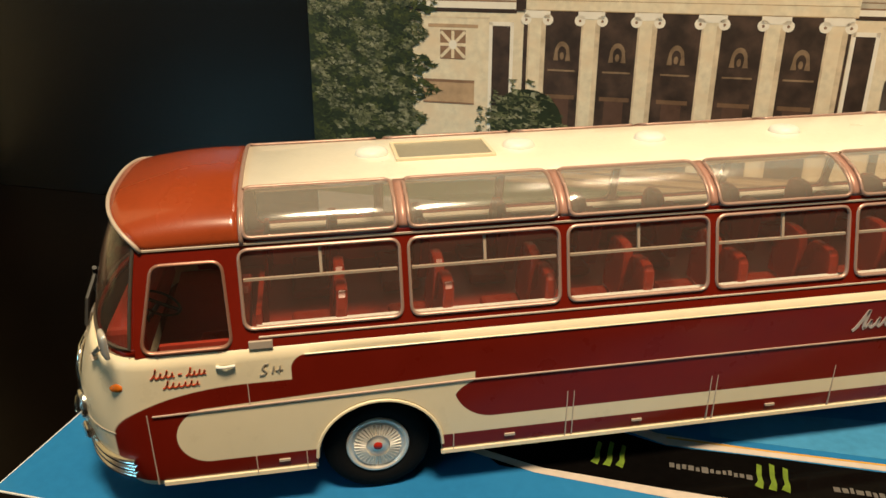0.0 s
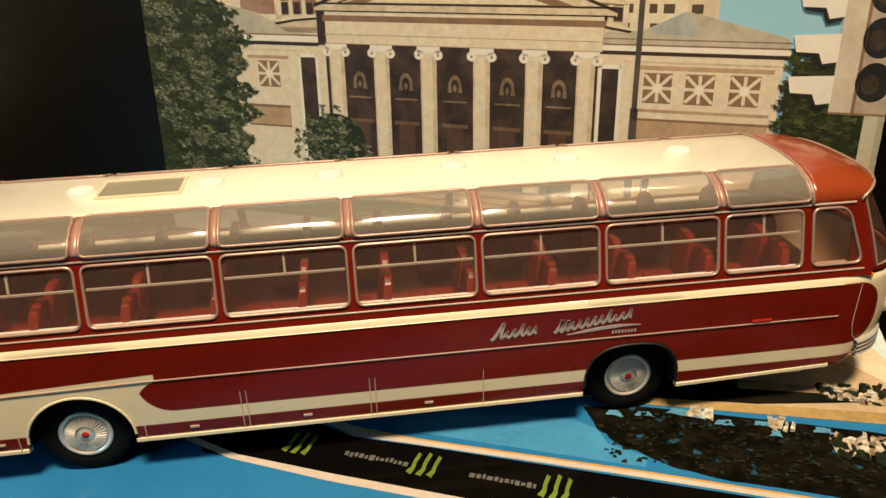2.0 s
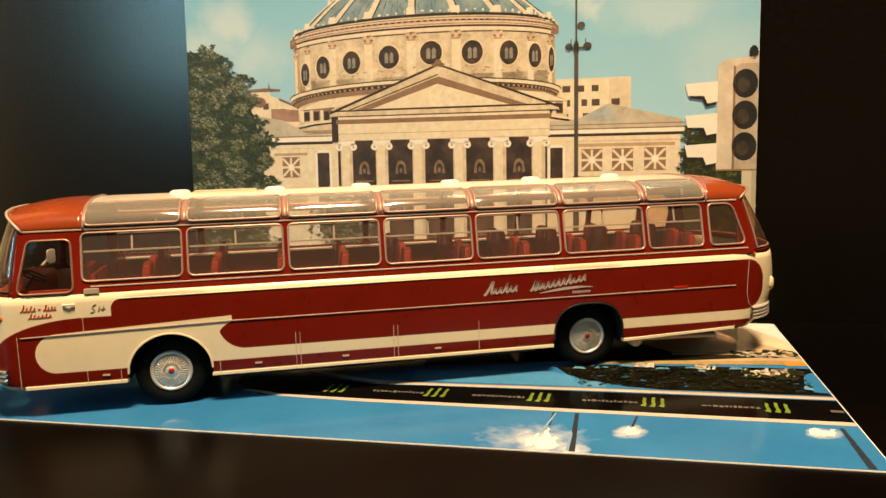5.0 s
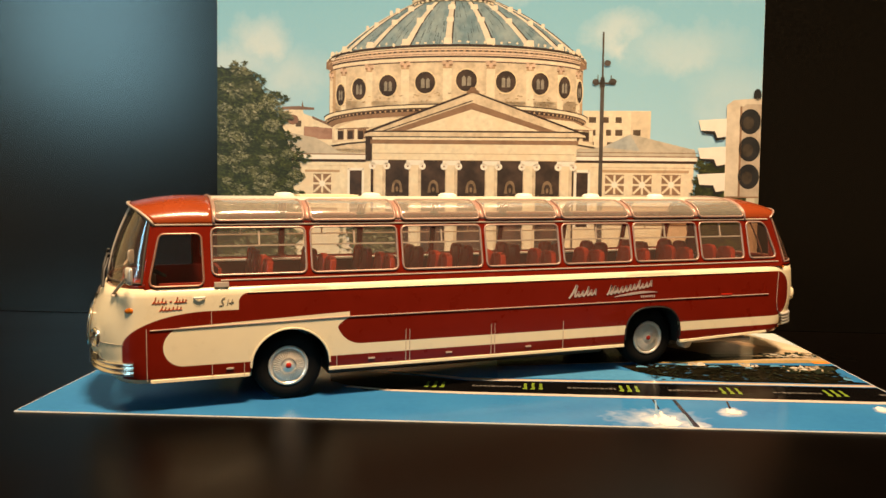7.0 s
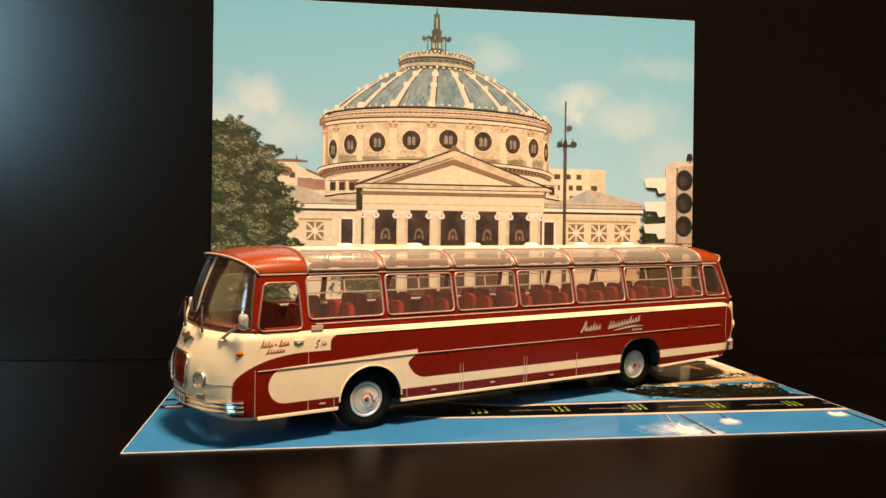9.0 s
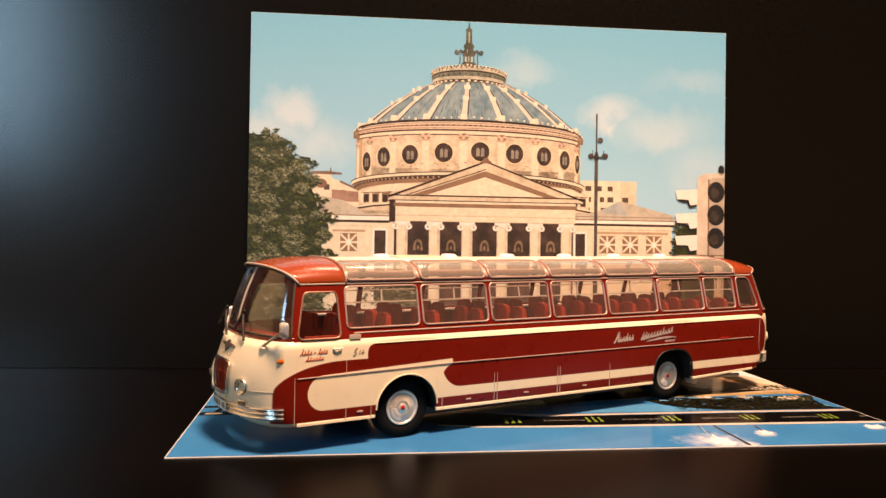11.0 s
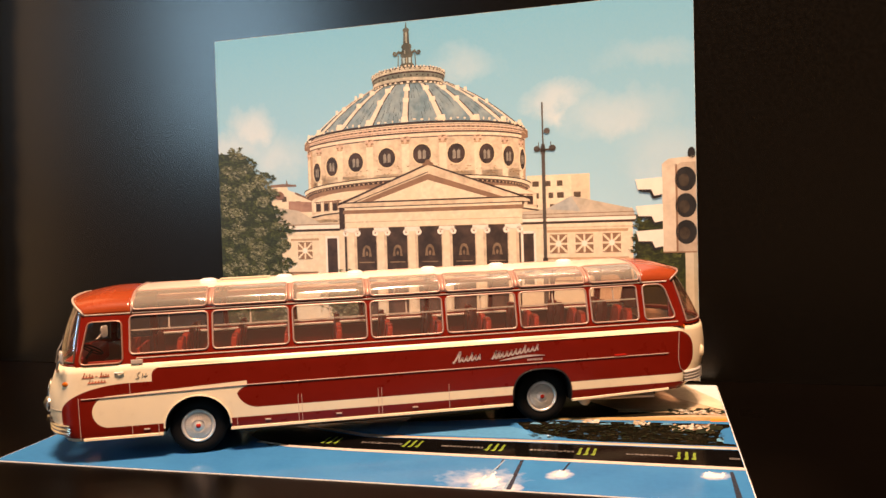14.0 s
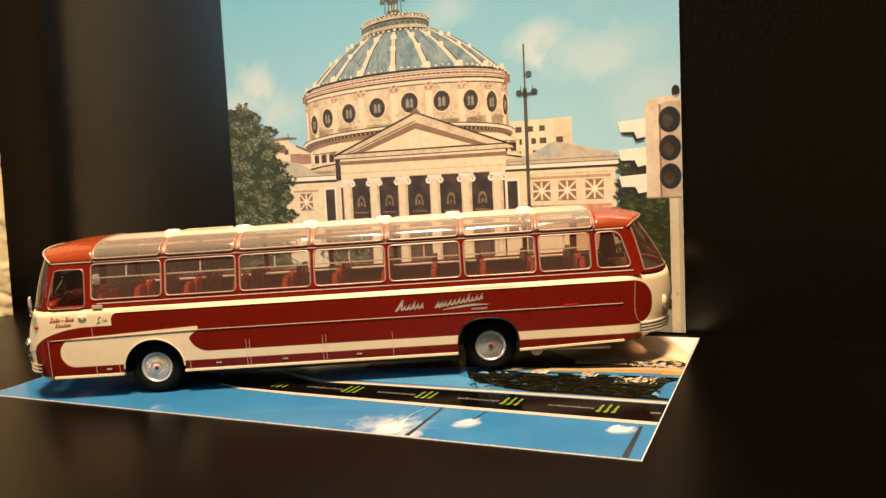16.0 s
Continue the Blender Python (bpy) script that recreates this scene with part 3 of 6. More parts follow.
def beads(s0, m0, hw, count, a, b, seed):
    random.seed(seed)
    out = []
    for k in range(count):
        t = math.pi * (k + 0.5) / count
        f = 0.45 + 0.55 * math.sin(t)
        out.append(oval(121 - hw * math.cos(t), s0 + (m0 - s0) * math.sin(t) + random.uniform(-0.2, 0.3), a * f * random.uniform(0.7, 1.2), b * random.uniform(0.7, 1.25), 8))
    return out


RINGTOP = ink("ring_stone", (0.50, 0.47, 0.36), 0.35, second=(0.66, 0.60, 0.46), grain=700.0)
draw("lantern", [ring(164.6, 169.6, 158.6, 161.4, 21.4, 19.6)], 13, VERDIGRIS, "printed bronze lantern ring")
draw("lantern_ring", [ring(165.6, 170.8, 163.4, 168.2, 21.6, 21.2)], 14, RINGTOP)
draw("lantern_ring", [ring(161.2, 165.0, 159.8, 163.0, 20.8, 20.4)], 14, RINGTOP)
draw("lantern_line", [ring(163.6, 168.4, 162.9, 167.5, 21.2, 21.0), ring(160.0, 163.2, 159.2, 162.2, 20.3, 20.0), ring(165.8, 171.0, 165.4, 170.4, 21.7, 21.6)], 15, LINE)
draw("lantern_beading", beads(165.9, 171.0, 21.2, 30, 0.6, 0.5, 21) + beads(159.4, 162.2, 19.6, 17, 0.9, 0.5, 22), 16, PALE, kind="stuff")
draw("lantern_shadow", beads(164.8, 169.8, 21.2, 22, 0.5, 0.45, 23) + beads(161.6, 166.0, 20.6, 18, 0.55, 0.6, 24), 16.5, LINE, kind="stuff")
def mirrored(half, cu=120.7):
    """A shape from its right half, given as distances from the middle line and heights."""
    return [(cu + d, v) for d, v in half] + [(cu - d, v) for d, v in reversed(half)]


draw("spire", [mirrored([(4.3, 170.4), (4.0, 172.0), (3.2, 172.6), (3.0, 176.2), (3.6, 177.0), (3.4, 178.6), (2.3, 180.4), (3.0, 181.4), (2.7, 182.6), (1.8, 183.4), (1.5, 190.2), (2.0, 190.8), (1.4, 191.6), (0.5, 192.2), (0.22, 195.2)]),
               *[[(120.7 + e * d, v) for d, v in ((3.0, 177.6), (4.6, 178.6), (6.2, 177.0), (7.6, 177.2), (8.3, 178.4), (7.6, 179.6), (6.4, 179.4), (6.0, 178.6), (7.2, 178.4), (6.6, 177.9), (4.8, 180.0), (3.0, 179.0))] for e in (1, -1)],
               *[[(120.7 + e * d, v) for d, v in ((4.9, 170.6), (5.5, 170.6), (5.1, 177.4), (4.6, 177.4))] for e in (1, -1)]], 15, BRONZE, "printed bronze spire", whole=True)
draw("spire_gap", [rect(118.3, 119.6, 172.8, 175.8), rect(121.8, 123.1, 172.8, 175.8)], 16, ink("sky_gap", (0.35, 0.50, 0.52)))
draw("spire_light", [rect(120.2, 121.0, 173.0, 176.0), rect(120.3, 121.2, 183.8, 189.8), rect(119.4, 120.0, 178.0, 180.0)], 16, ink("spire_light", (0.36, 0.36, 0.28), 0.3))

# scrolled brackets under the cornice, stains on the drum and shade under the ledges
scrolls, darks = [], []
for a in RIBS:
    u, g = UC - 63 * math.cos(a), 0.35 + 0.65 * math.sin(a)
    v = 123.4 + 7.2 * math.sin(a)
    scrolls += [oval(u - 1.7 * g, v + 0.8, 1.2 * g, 1.1, 8), oval(u + 1.7 * g, v + 0.8, 1.2 * g, 1.1, 8), oval(u, v - 0.6, 0.9 * g, 1.3, 8)]
    darks += [oval(u - 1.7 * g, v - 0.5, 0.8 * g, 0.45, 7), oval(u + 1.9 * g, v - 0.5, 0.9 * g, 0.5, 7), oval(u + 0.5 * g, v + 1.6, 1.6 * g, 0.3, 7)]
draw("cornice_scroll", scrolls, 9.2, ink("scroll_pink", (0.66, 0.46, 0.34), 0.25), kind="stuff")
draw("scroll_shadow", darks, 9.5, SHADE, kind="stuff")
random.seed(52)
marks = []
for k in range(90):
    a = math.radians(random.uniform(8, 172))
    u, v = UC - 62.5 * math.cos(a), random.uniform(104.5, 109.0) + 7.5 * math.sin(a)
    marks.append(oval(u, v, random.uniform(0.2, 0.9), random.uniform(0.15, 0.35), 6))
draw("drum_stain", marks, 8.5, ink("stain", (0.42, 0.29, 0.17), 0.3), kind="stuff")
draw("cornice_end", [[(UC + 61.5, 127), (UC + 65.2, 128), (UC + 65.2, 131.4), (UC + 62.5, 132.6)], [(UC - 61.5, 127), (UC - 65.2, 128), (UC - 65.2, 131.4), (UC - 62.5, 132.6)]], 8.7, SHADE)
random.seed(53)
streaks = []
for k in range(120):
    s = random.uniform(-0.95, 0.95)
    line = meridian(s)
    i = random.randrange(0, 11)
    (u, v), (p, q) = line[i], line[i + random.choice((1, 2, 3))]
    w = random.uniform(0.07, 0.22)
    streaks.append([(u - w, v), (u + w, v), (p + w * 0.6, q), (p - w * 0.6, q)])
draw("dome_streak", streaks, 9.4, ink("slate_streak", (0.055, 0.085, 0.10), 0.3, second=(0.16, 0.22, 0.25)), kind="stuff")

# wings
draw("wing", [rect(37, 82, 20, 88), rect(181, 240.3, 20, 89)], 6, PALE, "printed stone side wings")
draw("wing_roof", [[(37, 85.4), (37, 96), (51.6, 93.4), (64.4, 86.2), (78, 85.4)], [(181, 85.2), (182, 88.2), (196, 89.8), (209.3, 96.2), (240.6, 88.6), (241.4, 85.2)]], 7, ink("tan_roof", (0.50, 0.45, 0.36), 0.2, second=(0.60, 0.53, 0.42)))
draw("wing_roof_light", [[(196, 89.6), (209.3, 96.0), (214, 88.0)]], 7.2, GREYROOF)
draw("wing_ledge", [rect(37, 77.4, 81.3, 82.6), rect(181, 241.5, 81.9, 83.1)], 9, LINE)
draw("wing_edge", [rect(37, 77.4, 84.9, 85.4), rect(181, 242, 84.9, 85.4), rect(181, 242, 86.9, 87.2)], 9, SHADE)
draw("wing_frieze", [rect(37, 77.4, 82.6, 84.9), rect(181, 242, 83.1, 84.9)], 8, WHITEINK)
draw("wing_string", [rect(46, 64, 76.0, 77.2), rect(196, 238, 77.2, 78.6), rect(196, 238, 63, 64)], 8, PINK)
draw("wing_stripe", [rect(190.5, 241, 79.4, 80.0), rect(37, 68, 79.2, 79.7)], 8, STONE)
for u, v in ((55.0, 70.2), (202.1, 71.2), (215.6, 71.2), (229.6, 71.4)):
    draw("star_window", [rect(u - 4.6, u + 4.6, v - 5.0, v + 5.0)], 9, SHADE, "printed square window with a pale star grille")
    for q in range(4):
        a = math.pi * q / 4
        c, s, w = math.cos(a), math.sin(a), 0.55
        r = 4.7 if q % 2 == 0 else 6.2
        draw("star_spoke", [[(u + r * c - w * s, v + r * s + w * c), (u - r * c - w * s, v - r * s + w * c), (u - r * c + w * s, v - r * s - w * c), (u + r * c + w * s, v + r * s - w * c)]], 10 + q * 0.2, PALE)
    draw("star_hub", [oval(u, v, 1.5, 1.6, 12)], 11, WHITEINK)
draw("wing_door", [rect(69.2, 75.4, 38, 77), rect(183.4, 189.0, 50, 77)], 9, DARK)
draw("door_frame", [rect(68, 69.2, 38, 78.4), rect(75.4, 76.6, 38, 78.4), rect(68, 76.6, 77, 78.4), rect(182.2, 183.4, 50, 78.4), rect(189, 190.2, 50, 78.4), rect(182.2, 190.2, 77, 78.4)], 10, WHITEINK)
draw("wing_panel", [rect(44, 63, 50, 57), rect(196, 238, 52, 60)], 9, PINK)
draw("panel_line", [rect(44, 63, 57, 58), rect(44, 63, 49.4, 50), rect(196, 239, 60, 60.8), rect(196, 239, 51.2, 52)], 10, SHADE)

# portico
draw("portico_dark", [rect(80, 182, 30, 84)], 10, DARK, "dark printed porch behind the columns")
draw("porch_door", [rect(u - 3.2, u + 3.2, 34, 54) for u in (93.5, 112, 131, 150.5, 169)], 11, ink("door_brown", (0.10, 0.055, 0.04), 0.3))
draw("porch_lintel", [rect(u - 5.0, u + 5.0, 53.2, 54.6) for u in (93.5, 112, 131, 150.5, 169)], 12, ink("lintel", (0.17, 0.10, 0.06), 0.3))
PORCH = (93.5, 112, 131, 150.5, 169)
MEDAL = ink("medallion", (0.24, 0.16, 0.10), 0.4, second=(0.36, 0.25, 0.16))
draw("porch_medallion", [[(u + 2.5 * math.cos(math.pi * k / 10), 69.0 + 3.6 * math.sin(math.pi * k / 10)) for k in range(11)] + [(u - 2.9, 66.2), (u + 2.9, 66.2)] for u in PORCH], 12, MEDAL)
draw("medallion_eye", [[(u + 1.5 * math.cos(math.pi * k / 10), 68.6 + 2.4 * math.sin(math.pi * k / 10)) for k in range(11)] + [(u - 1.2, 66.2), (u + 1.2, 66.2)] for u in PORCH], 13, DARK)
draw("medallion_bust", [oval(u, 67.8, 0.7, 1.3, 10) for u in PORCH], 14, MEDAL)
draw("porch_frieze", [rect(u - 4.6, u + 4.6, 62.6, 63.2) for u in PORCH], 12, MEDAL)
COLS = (84.5, 102.6, 121.0, 141.0, 160.0, 178.0)
draw("column", [rect(u - 3.1, u + 3.1, 30, 81) for u in COLS], 13, PALE, "pale printed columns with scrolled capitals")
draw("column_shade", [rect(u + 1.5, u + 3.1, 30, 79) for u in COLS] + [rect(u - 3.1, u - 2.5, 30, 79) for u in COLS], 14, STONE)
draw("capital", [rect(u - 4.4, u + 4.4, 80.0, 82.6) for u in COLS] + [oval(u - 3.7, 79.5, 1.8, 1.8, 12) for u in COLS] + [oval(u + 3.7, 79.5, 1.8, 1.8, 12) for u in COLS], 15, WHITEINK)
draw("scroll_eye", [oval(u + d, 79.4, 0.45, 0.5, 8) for u in COLS for d in (-3.7, 3.7)], 16, SHADE)
draw("entablature", [rect(79.6, 183.2, 82.6, 94.2)], 14, PALE)
draw("entablature_line", [rect(79.6, 183.2, 85.7, 85.95), rect(79.6, 183.2, 82.4, 82.7), rect(79.6, 183.2, 90.6, 91.0)], 15, ink("warm_line", (0.48, 0.34, 0.20), 0.2))
draw("entablature_shadow", [rect(79.6, 184, 90.6, 92.7)], 15.5, SHADE)
draw("entablature_side", [rect(77.2, 80.6, 82, 94)], 15, LINE)
draw("pediment", [[(76.6, 94), (187.4, 94), (187.4, 96.2), (131.2, 117.2), (76.6, 96.6)]], 15, STONE, "printed stone pediment")
draw("pediment_shade", [[(89.6, 97.2), (173, 97.2), (131.2, 111.4)]], 16, SHADE)
draw("pediment_field", [[(98.0, 97.4), (164.6, 97.4), (130.8, 108.0)]], 17, PALE)
draw("pediment_edge", [[(76.6, 96.6), (131.2, 117.2), (131.2, 116.2), (76.6, 95.4)], [(187.4, 96.2), (131.2, 117.2), (131.2, 116.4), (187.4, 95.2)], [(86, 97.2), (131.2, 112.6), (131.2, 112.1), (87.4, 97.2)], rect(77, 187, 96.6, 97.2), rect(77, 187, 94.0, 94.4)], 18, LINE)
draw("pediment_statue", whole=True, polys=[oval(131.2, 117.6, 1.8, 1.6, 10), oval(129.4, 116.6, 1.4, 1.0, 8), oval(133, 116.6, 1.4, 1.0, 8)], layer=19, material=SHADE)
draw("step_picture", [rect(60, 200, 20 + 2.6 * k, 21.7 + 2.6 * k) for k in range(4)], 16, PINK)
draw("step_line", [rect(60, 200, 21.7 + 2.6 * k, 22.6 + 2.6 * k) for k in range(4)], 17, SHADE)
draw("street_picture", [rect(0.3, 271.6, 0.8, 20)], 16, ink("street", (0.26, 0.25, 0.23), 0.2))
draw("lawn_picture", [rect(0.3, 262, 12, 22)], 17, ink("lawn", (0.06, 0.09, 0.035), 0.3))


# printed foliage
def foliage(name, seed, inside, box4, count, size, layer, label, material=None):
    random.seed(seed)
    polys = []
    u0, u1, v0, v1 = box4
    while len(polys) < count:
        u, v = random.uniform(u0, u1), random.uniform(v0, v1)
        if not inside(u, v):
            continue
        a, r, n = random.uniform(0, math.tau), random.uniform(0.4, 1.3) * size, random.choice((6, 8))
        lean = random.uniform(-0.9, 0.3)
        spikes = [(1.25 if k % 2 else 0.5) * r * random.uniform(0.6, 1.2) for k in range(n)]
        polys.append([(min(271.7, max(0.1, u + q * math.cos(a + math.tau * k / n))), v + q * (0.55 * math.sin(a + math.tau * k / n) + 0.4 * lean * math.cos(a + math.tau * k / n))) for k, q in enumerate(spikes)])
    bm = bmesh.new()
    for k, p in enumerate(polys):
        y = -0.0004 - (layer + 3.0 * k / count) * STEP
        vs = [bm.verts.new((u / 1000, y, v / 1000)) for u, v in p]
        f = bm.faces.new(vs)
        f.normal_update()
        if f.normal.y > 0:
            f.normal_flip()
    return part(name, bm, material or LEAF, picture, label, kind="stuff")


def crown(u, v):
    edge = 18.5 + 26.5 * (1 - ((v - 72) / 58) ** 2) if v > 72 else 45 - (72 - v) * 0.02
    edge += 3.2 * math.sin(v * 0.62) + 2.5 * math.sin(v * 0.23 + 1) + 2.0 * noise.noise(Vector((u * 0.35, v * 0.35, 0)))
    top = 130.5 - 0.02 * (u - 13) ** 2 + 2.2 * math.sin(u * 0.9)
    return u < edge and v < top


draw("tree_shadow", [[(0.06, 20)] + [(max(0.5, 14 + 26 * (1 - ((v - 72) / 58) ** 2) if v > 72 else 40), v) for v in range(22, 129, 3)] + [(0.06, 129)]], 17, LEAFBASE)
random.seed(17)
clumps = []
while len(clumps) < 95:
    c = (random.uniform(-2, 49), random.uniform(22, 130))
    if crown(c[0] + 1.5, c[1] + 1.5):
        clumps.append((*c, random.uniform(3.4, 7.0)))


def lit(u, v):
    """The upper right of a clump, where the sun falls."""
    if not crown(u, v):
        return False
    for cu, cv, r in clumps:
        du, dv = u - cu - 0.25 * r, v - cv - 0.35 * r
        if (du / r) ** 2 + (dv / (0.6 * r)) ** 2 < 0.55:
            return True
    return False


foliage("tree_picture", 3, crown, (0, 52, 22, 133), 3200, 1.7, 19, "dark green printed tree", LEAF_DIM)
foliage("tree_leaf_light", 8, lit, (0, 52, 22, 133), 2700, 1.2, 22.2, "sunlit printed leaves", LEAF)
draw("shrub_shadow", [rect(242, 271.6, 12, 66), [(241, 66), (241.5, 72), (243, 78), (246, 82), (250, 83.5), (255, 82.5), (262, 80), (262, 66)], oval(82, 44, 13, 12)], 19, LEAFBASE)
foliage("shrubs_picture", 5, lambda u, v: v < 84 - 0.03 * (u - 250) ** 2 + 4 * math.sin(u * 0.7) and u > 240.5 + 1.5 * math.sin(v) + max(0, 40 - v) * 0.0, (232, 273, 14, 92), 1100, 1.7, 20, "dark printed trees beside the signal", LEAF_DIM)
foliage("bush_picture", 6, lambda u, v: ((u - 80) / 15) ** 2 + ((v - 42) / 15) ** 2 < 1 + 0.3 * math.sin(u), (62, 97, 26, 60), 330, 1.5, 20, "printed bush before the columns")

# street lamp and traffic signal in the print
draw("lamp_post_picture", [rect(194.7, 195.5, 122, 146), rect(194.2, 196.0, 60, 124), rect(193.8, 196.4, 20, 64), oval(197.3, 130.9, 1.7, 1.5, 12), oval(191.8, 121.6, 1.7, 1.6, 12), oval(200.0, 121.8, 1.9, 1.6, 12), rect(192.6, 193.0, 121, 125), rect(199.0, 199.4, 121, 125), rect(191, 201, 120.6, 121.5), rect(193.8, 196.2, 119, 122.8)], 20, ink("post", (0.09, 0.075, 0.065), 0.3), "dark printed lamp post", whole=True)
draw("signal_picture", [[(255.2, 65.5), (255.2, 110.5), (258.5, 113), (271.6, 114), (271.6, 65.5)]], 24, ink("signal_cream", (0.63, 0.54, 0.42), 0.14, second=(0.72, 0.63, 0.50)), "cream printed traffic signal")
draw("signal_side", [rect(261.6, 262.6, 66, 110), rect(255.2, 271.6, 65.5, 66.2)], 25, SHADE)
draw("signal_panel", [[(262.6, 66.2), (262.6, 109.5), (264.5, 111), (271.6, 111), (271.6, 66.2)]], 24.5, ink("signal_panel", (0.46, 0.37, 0.28), 0.2, second=(0.58, 0.48, 0.37)))
draw("signal_lamp", [oval(266.5, v, 5.1, 6.1) for v in (102.6, 89.3, 75.9)], 25, BLACKINK)
draw("signal_lamp_glint", [oval(265.7, v - 0.6, 2.6, 3.2, 14) for v in (102.6, 89.3, 75.9)], 26, ink("lamp_glint", (0.055, 0.042, 0.03), 0.5))
draw("signal_hood", [[(242.0, v + 3.6), (255.4, v + 4.4), (255.4, v - 4.2), (251, v - 5.0), (249.6, v - 1.8), (243.2, v - 1.6)] for v in (99.6, 86.0, 73.2)], 25, WHITEINK)
draw("signal_hood_shade", [[(243.4, v - 1.5), (249.8, v - 1.7), (251.2, v - 5.0), (254.6, v - 4.6), (254.8, v - 5.6), (250.6, v - 6.4), (249.0, v - 3.2), (244.2, v - 2.6)] for v in (99.6, 86.0, 73.2)], 26, BLACKINK)
draw("signal_cap", [oval(269.6, 115.5, 1.9, 3.0, 10)], 24, BLACKINK)
draw("signal_post", [rect(265.8, 271.6, 0.8, 65.5)], 24, ink("post_cream", (0.56, 0.50, 0.38), 0.12))
draw("signal_post_shade", [rect(269.8, 271.6, 0.8, 65.5), oval(268.6, 19.6, 0.9, 1.1, 10)], 25, ink("post_shade", (0.42, 0.38, 0.28), 0.15))
draw("kerb_picture", [rect(236, 267, 17.4, 19.4)], 21, WHITEINK)

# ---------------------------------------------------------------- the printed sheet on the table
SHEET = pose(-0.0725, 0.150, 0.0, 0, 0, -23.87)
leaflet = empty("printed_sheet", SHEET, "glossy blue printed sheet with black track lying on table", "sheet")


def gloss_ink(name, colour, vary=0.1, **k):
    return paint("gloss_" + name, colour, 0.15, vary=vary, grain=k.pop("grain", 500.0), blotch=k.pop("blotch", 70.0), coat=0.04, ior=k.pop("ior", 1.24), **k)


def lay(name, polys, layer, material, label="", kind=""):
    if len(polys) > 1 and not kind:
        for p in polys:
            lay(name, [p], layer, material, label)
        return None
    bm = bmesh.new()
    z = 0.00040 + layer * 0.00004
    for p in polys:
        f = bm.faces.new([bm.verts.new((u / 1000, v / 1000, z)) for u, v in p])
        f.normal_update()
        if f.normal.z < 0:
            f.normal_flip()
    return part(name, bm, material, leaflet, label, kind=kind)


G_BLUE = gloss_ink("blue", (0.021, 0.172, 0.40), 0.08, second=(0.030, 0.205, 0.445), blotch=25.0)


def boat_ink():
    """The blue ground with soft white wakes round three printed boats on it."""
    m = gloss_ink("blue_boats", (0.021, 0.172, 0.40), 0.08, second=(0.030, 0.205, 0.445), blotch=25.0)
    t = m.node_tree
    b = t.nodes["Principled BSDF"]
    base = b.inputs["Base Color"].links[0].from_socket
    s = t.nodes.new("ShaderNodeSeparateXYZ")
    t.links.new(t.nodes.new("ShaderNodeTexCoord").outputs["Object"], s.inputs[0])
    u, v = Ex(t, s.outputs[0]) * 1000, Ex(t, s.outputs[1]) * 1000
    ragged = (Ex(t, noise_of(t, 230.0, 5)) - 0.5) * 2.2
    fac = None
    for cu, cv, a, c, lean in ((199.0, 6.0, 9.0, 12.0, -0.1), (197.0, 8.0, 16.0, 12.0, 0.1), (208.5, 2.0, 4.5, 5.0, 0.0), (223.2, 17.2, 5.2, 5.4, 0.2), (274.8, 23.6, 5.4, 4.2, 0.2)):
        dv = (v - cv) * (1 / c)
        du = ((u - cu) - (v - cv) * lean) * (1 / a)
        f = ((1 - (du * du + dv * dv)) + ragged) * (0.3 if a > 12 else 0.62)
        fac = f if fac is None else fac.high(f)
    t.links.new(mix_colour(t, fac.do("ADD", 0, clamp=True).v, base, (0.86, 0.82, 0.76)), b.inputs["Base Color"])
    return m


G_BLACK = gloss_ink("black", (0.0035, 0.003, 0.0028), 0.3, ior=1.12)
G_WHITE = gloss_ink("white", (0.58, 0.50, 0.43), 0.12)
G_BEIGE = gloss_ink("beige", (0.52, 0.38, 0.24), 0.2)
G_GREEN = gloss_ink("green", (0.16, 0.24, 0.035), 0.35)
G_GREY = gloss_ink("grey", (0.13, 0.12, 0.11), 0.3)
G_DARK = gloss_ink("dark_shadow", (0.007, 0.007, 0.005), 0.4, second=(0.018, 0.015, 0.009), ior=1.1)
G_ORANGE = gloss_ink("orange", (0.62, 0.33, 0.06), 0.2)
G_PALE = gloss_ink("pale_blue", (0.62, 0.72, 0.72), 0.1)
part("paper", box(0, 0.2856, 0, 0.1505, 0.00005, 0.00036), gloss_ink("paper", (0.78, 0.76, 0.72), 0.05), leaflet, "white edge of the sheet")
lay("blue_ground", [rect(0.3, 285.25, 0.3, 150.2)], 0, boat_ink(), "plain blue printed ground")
lay("track", [[(104, 33.0), (285.1, 32.6), (285.1, 51.5), (215, 50.6), (160, 49.5), (140, 48.6), (100, 60), (84, 70), (90, 44)]], 1, G_BLACK, "black printed racing track")
lay("track_edge", [[(96, 36.4), (112, 32.4), (140, 30.9), (285.1, 30.2), (285.1, 33.0), (140, 33.6), (113, 34.4), (98, 38)], [(140, 49.0), (161, 49.8), (216, 51.4), (285.1, 52.2), (285.1, 54.4), (216, 53.6), (160, 52.0), (138, 53.0), (110, 62), (108, 60.5)]], 2, G_WHITE, "white printed track borders")
lay("track_edge_line", [[(140, 51.4), (161, 51.6), (216, 53.2), (285.1, 54.0), (285.1, 54.6), (216, 53.9), (161, 52.2), (140, 52.1)]], 3, G_ORANGE)
claws, words = [], []
random.seed(12)
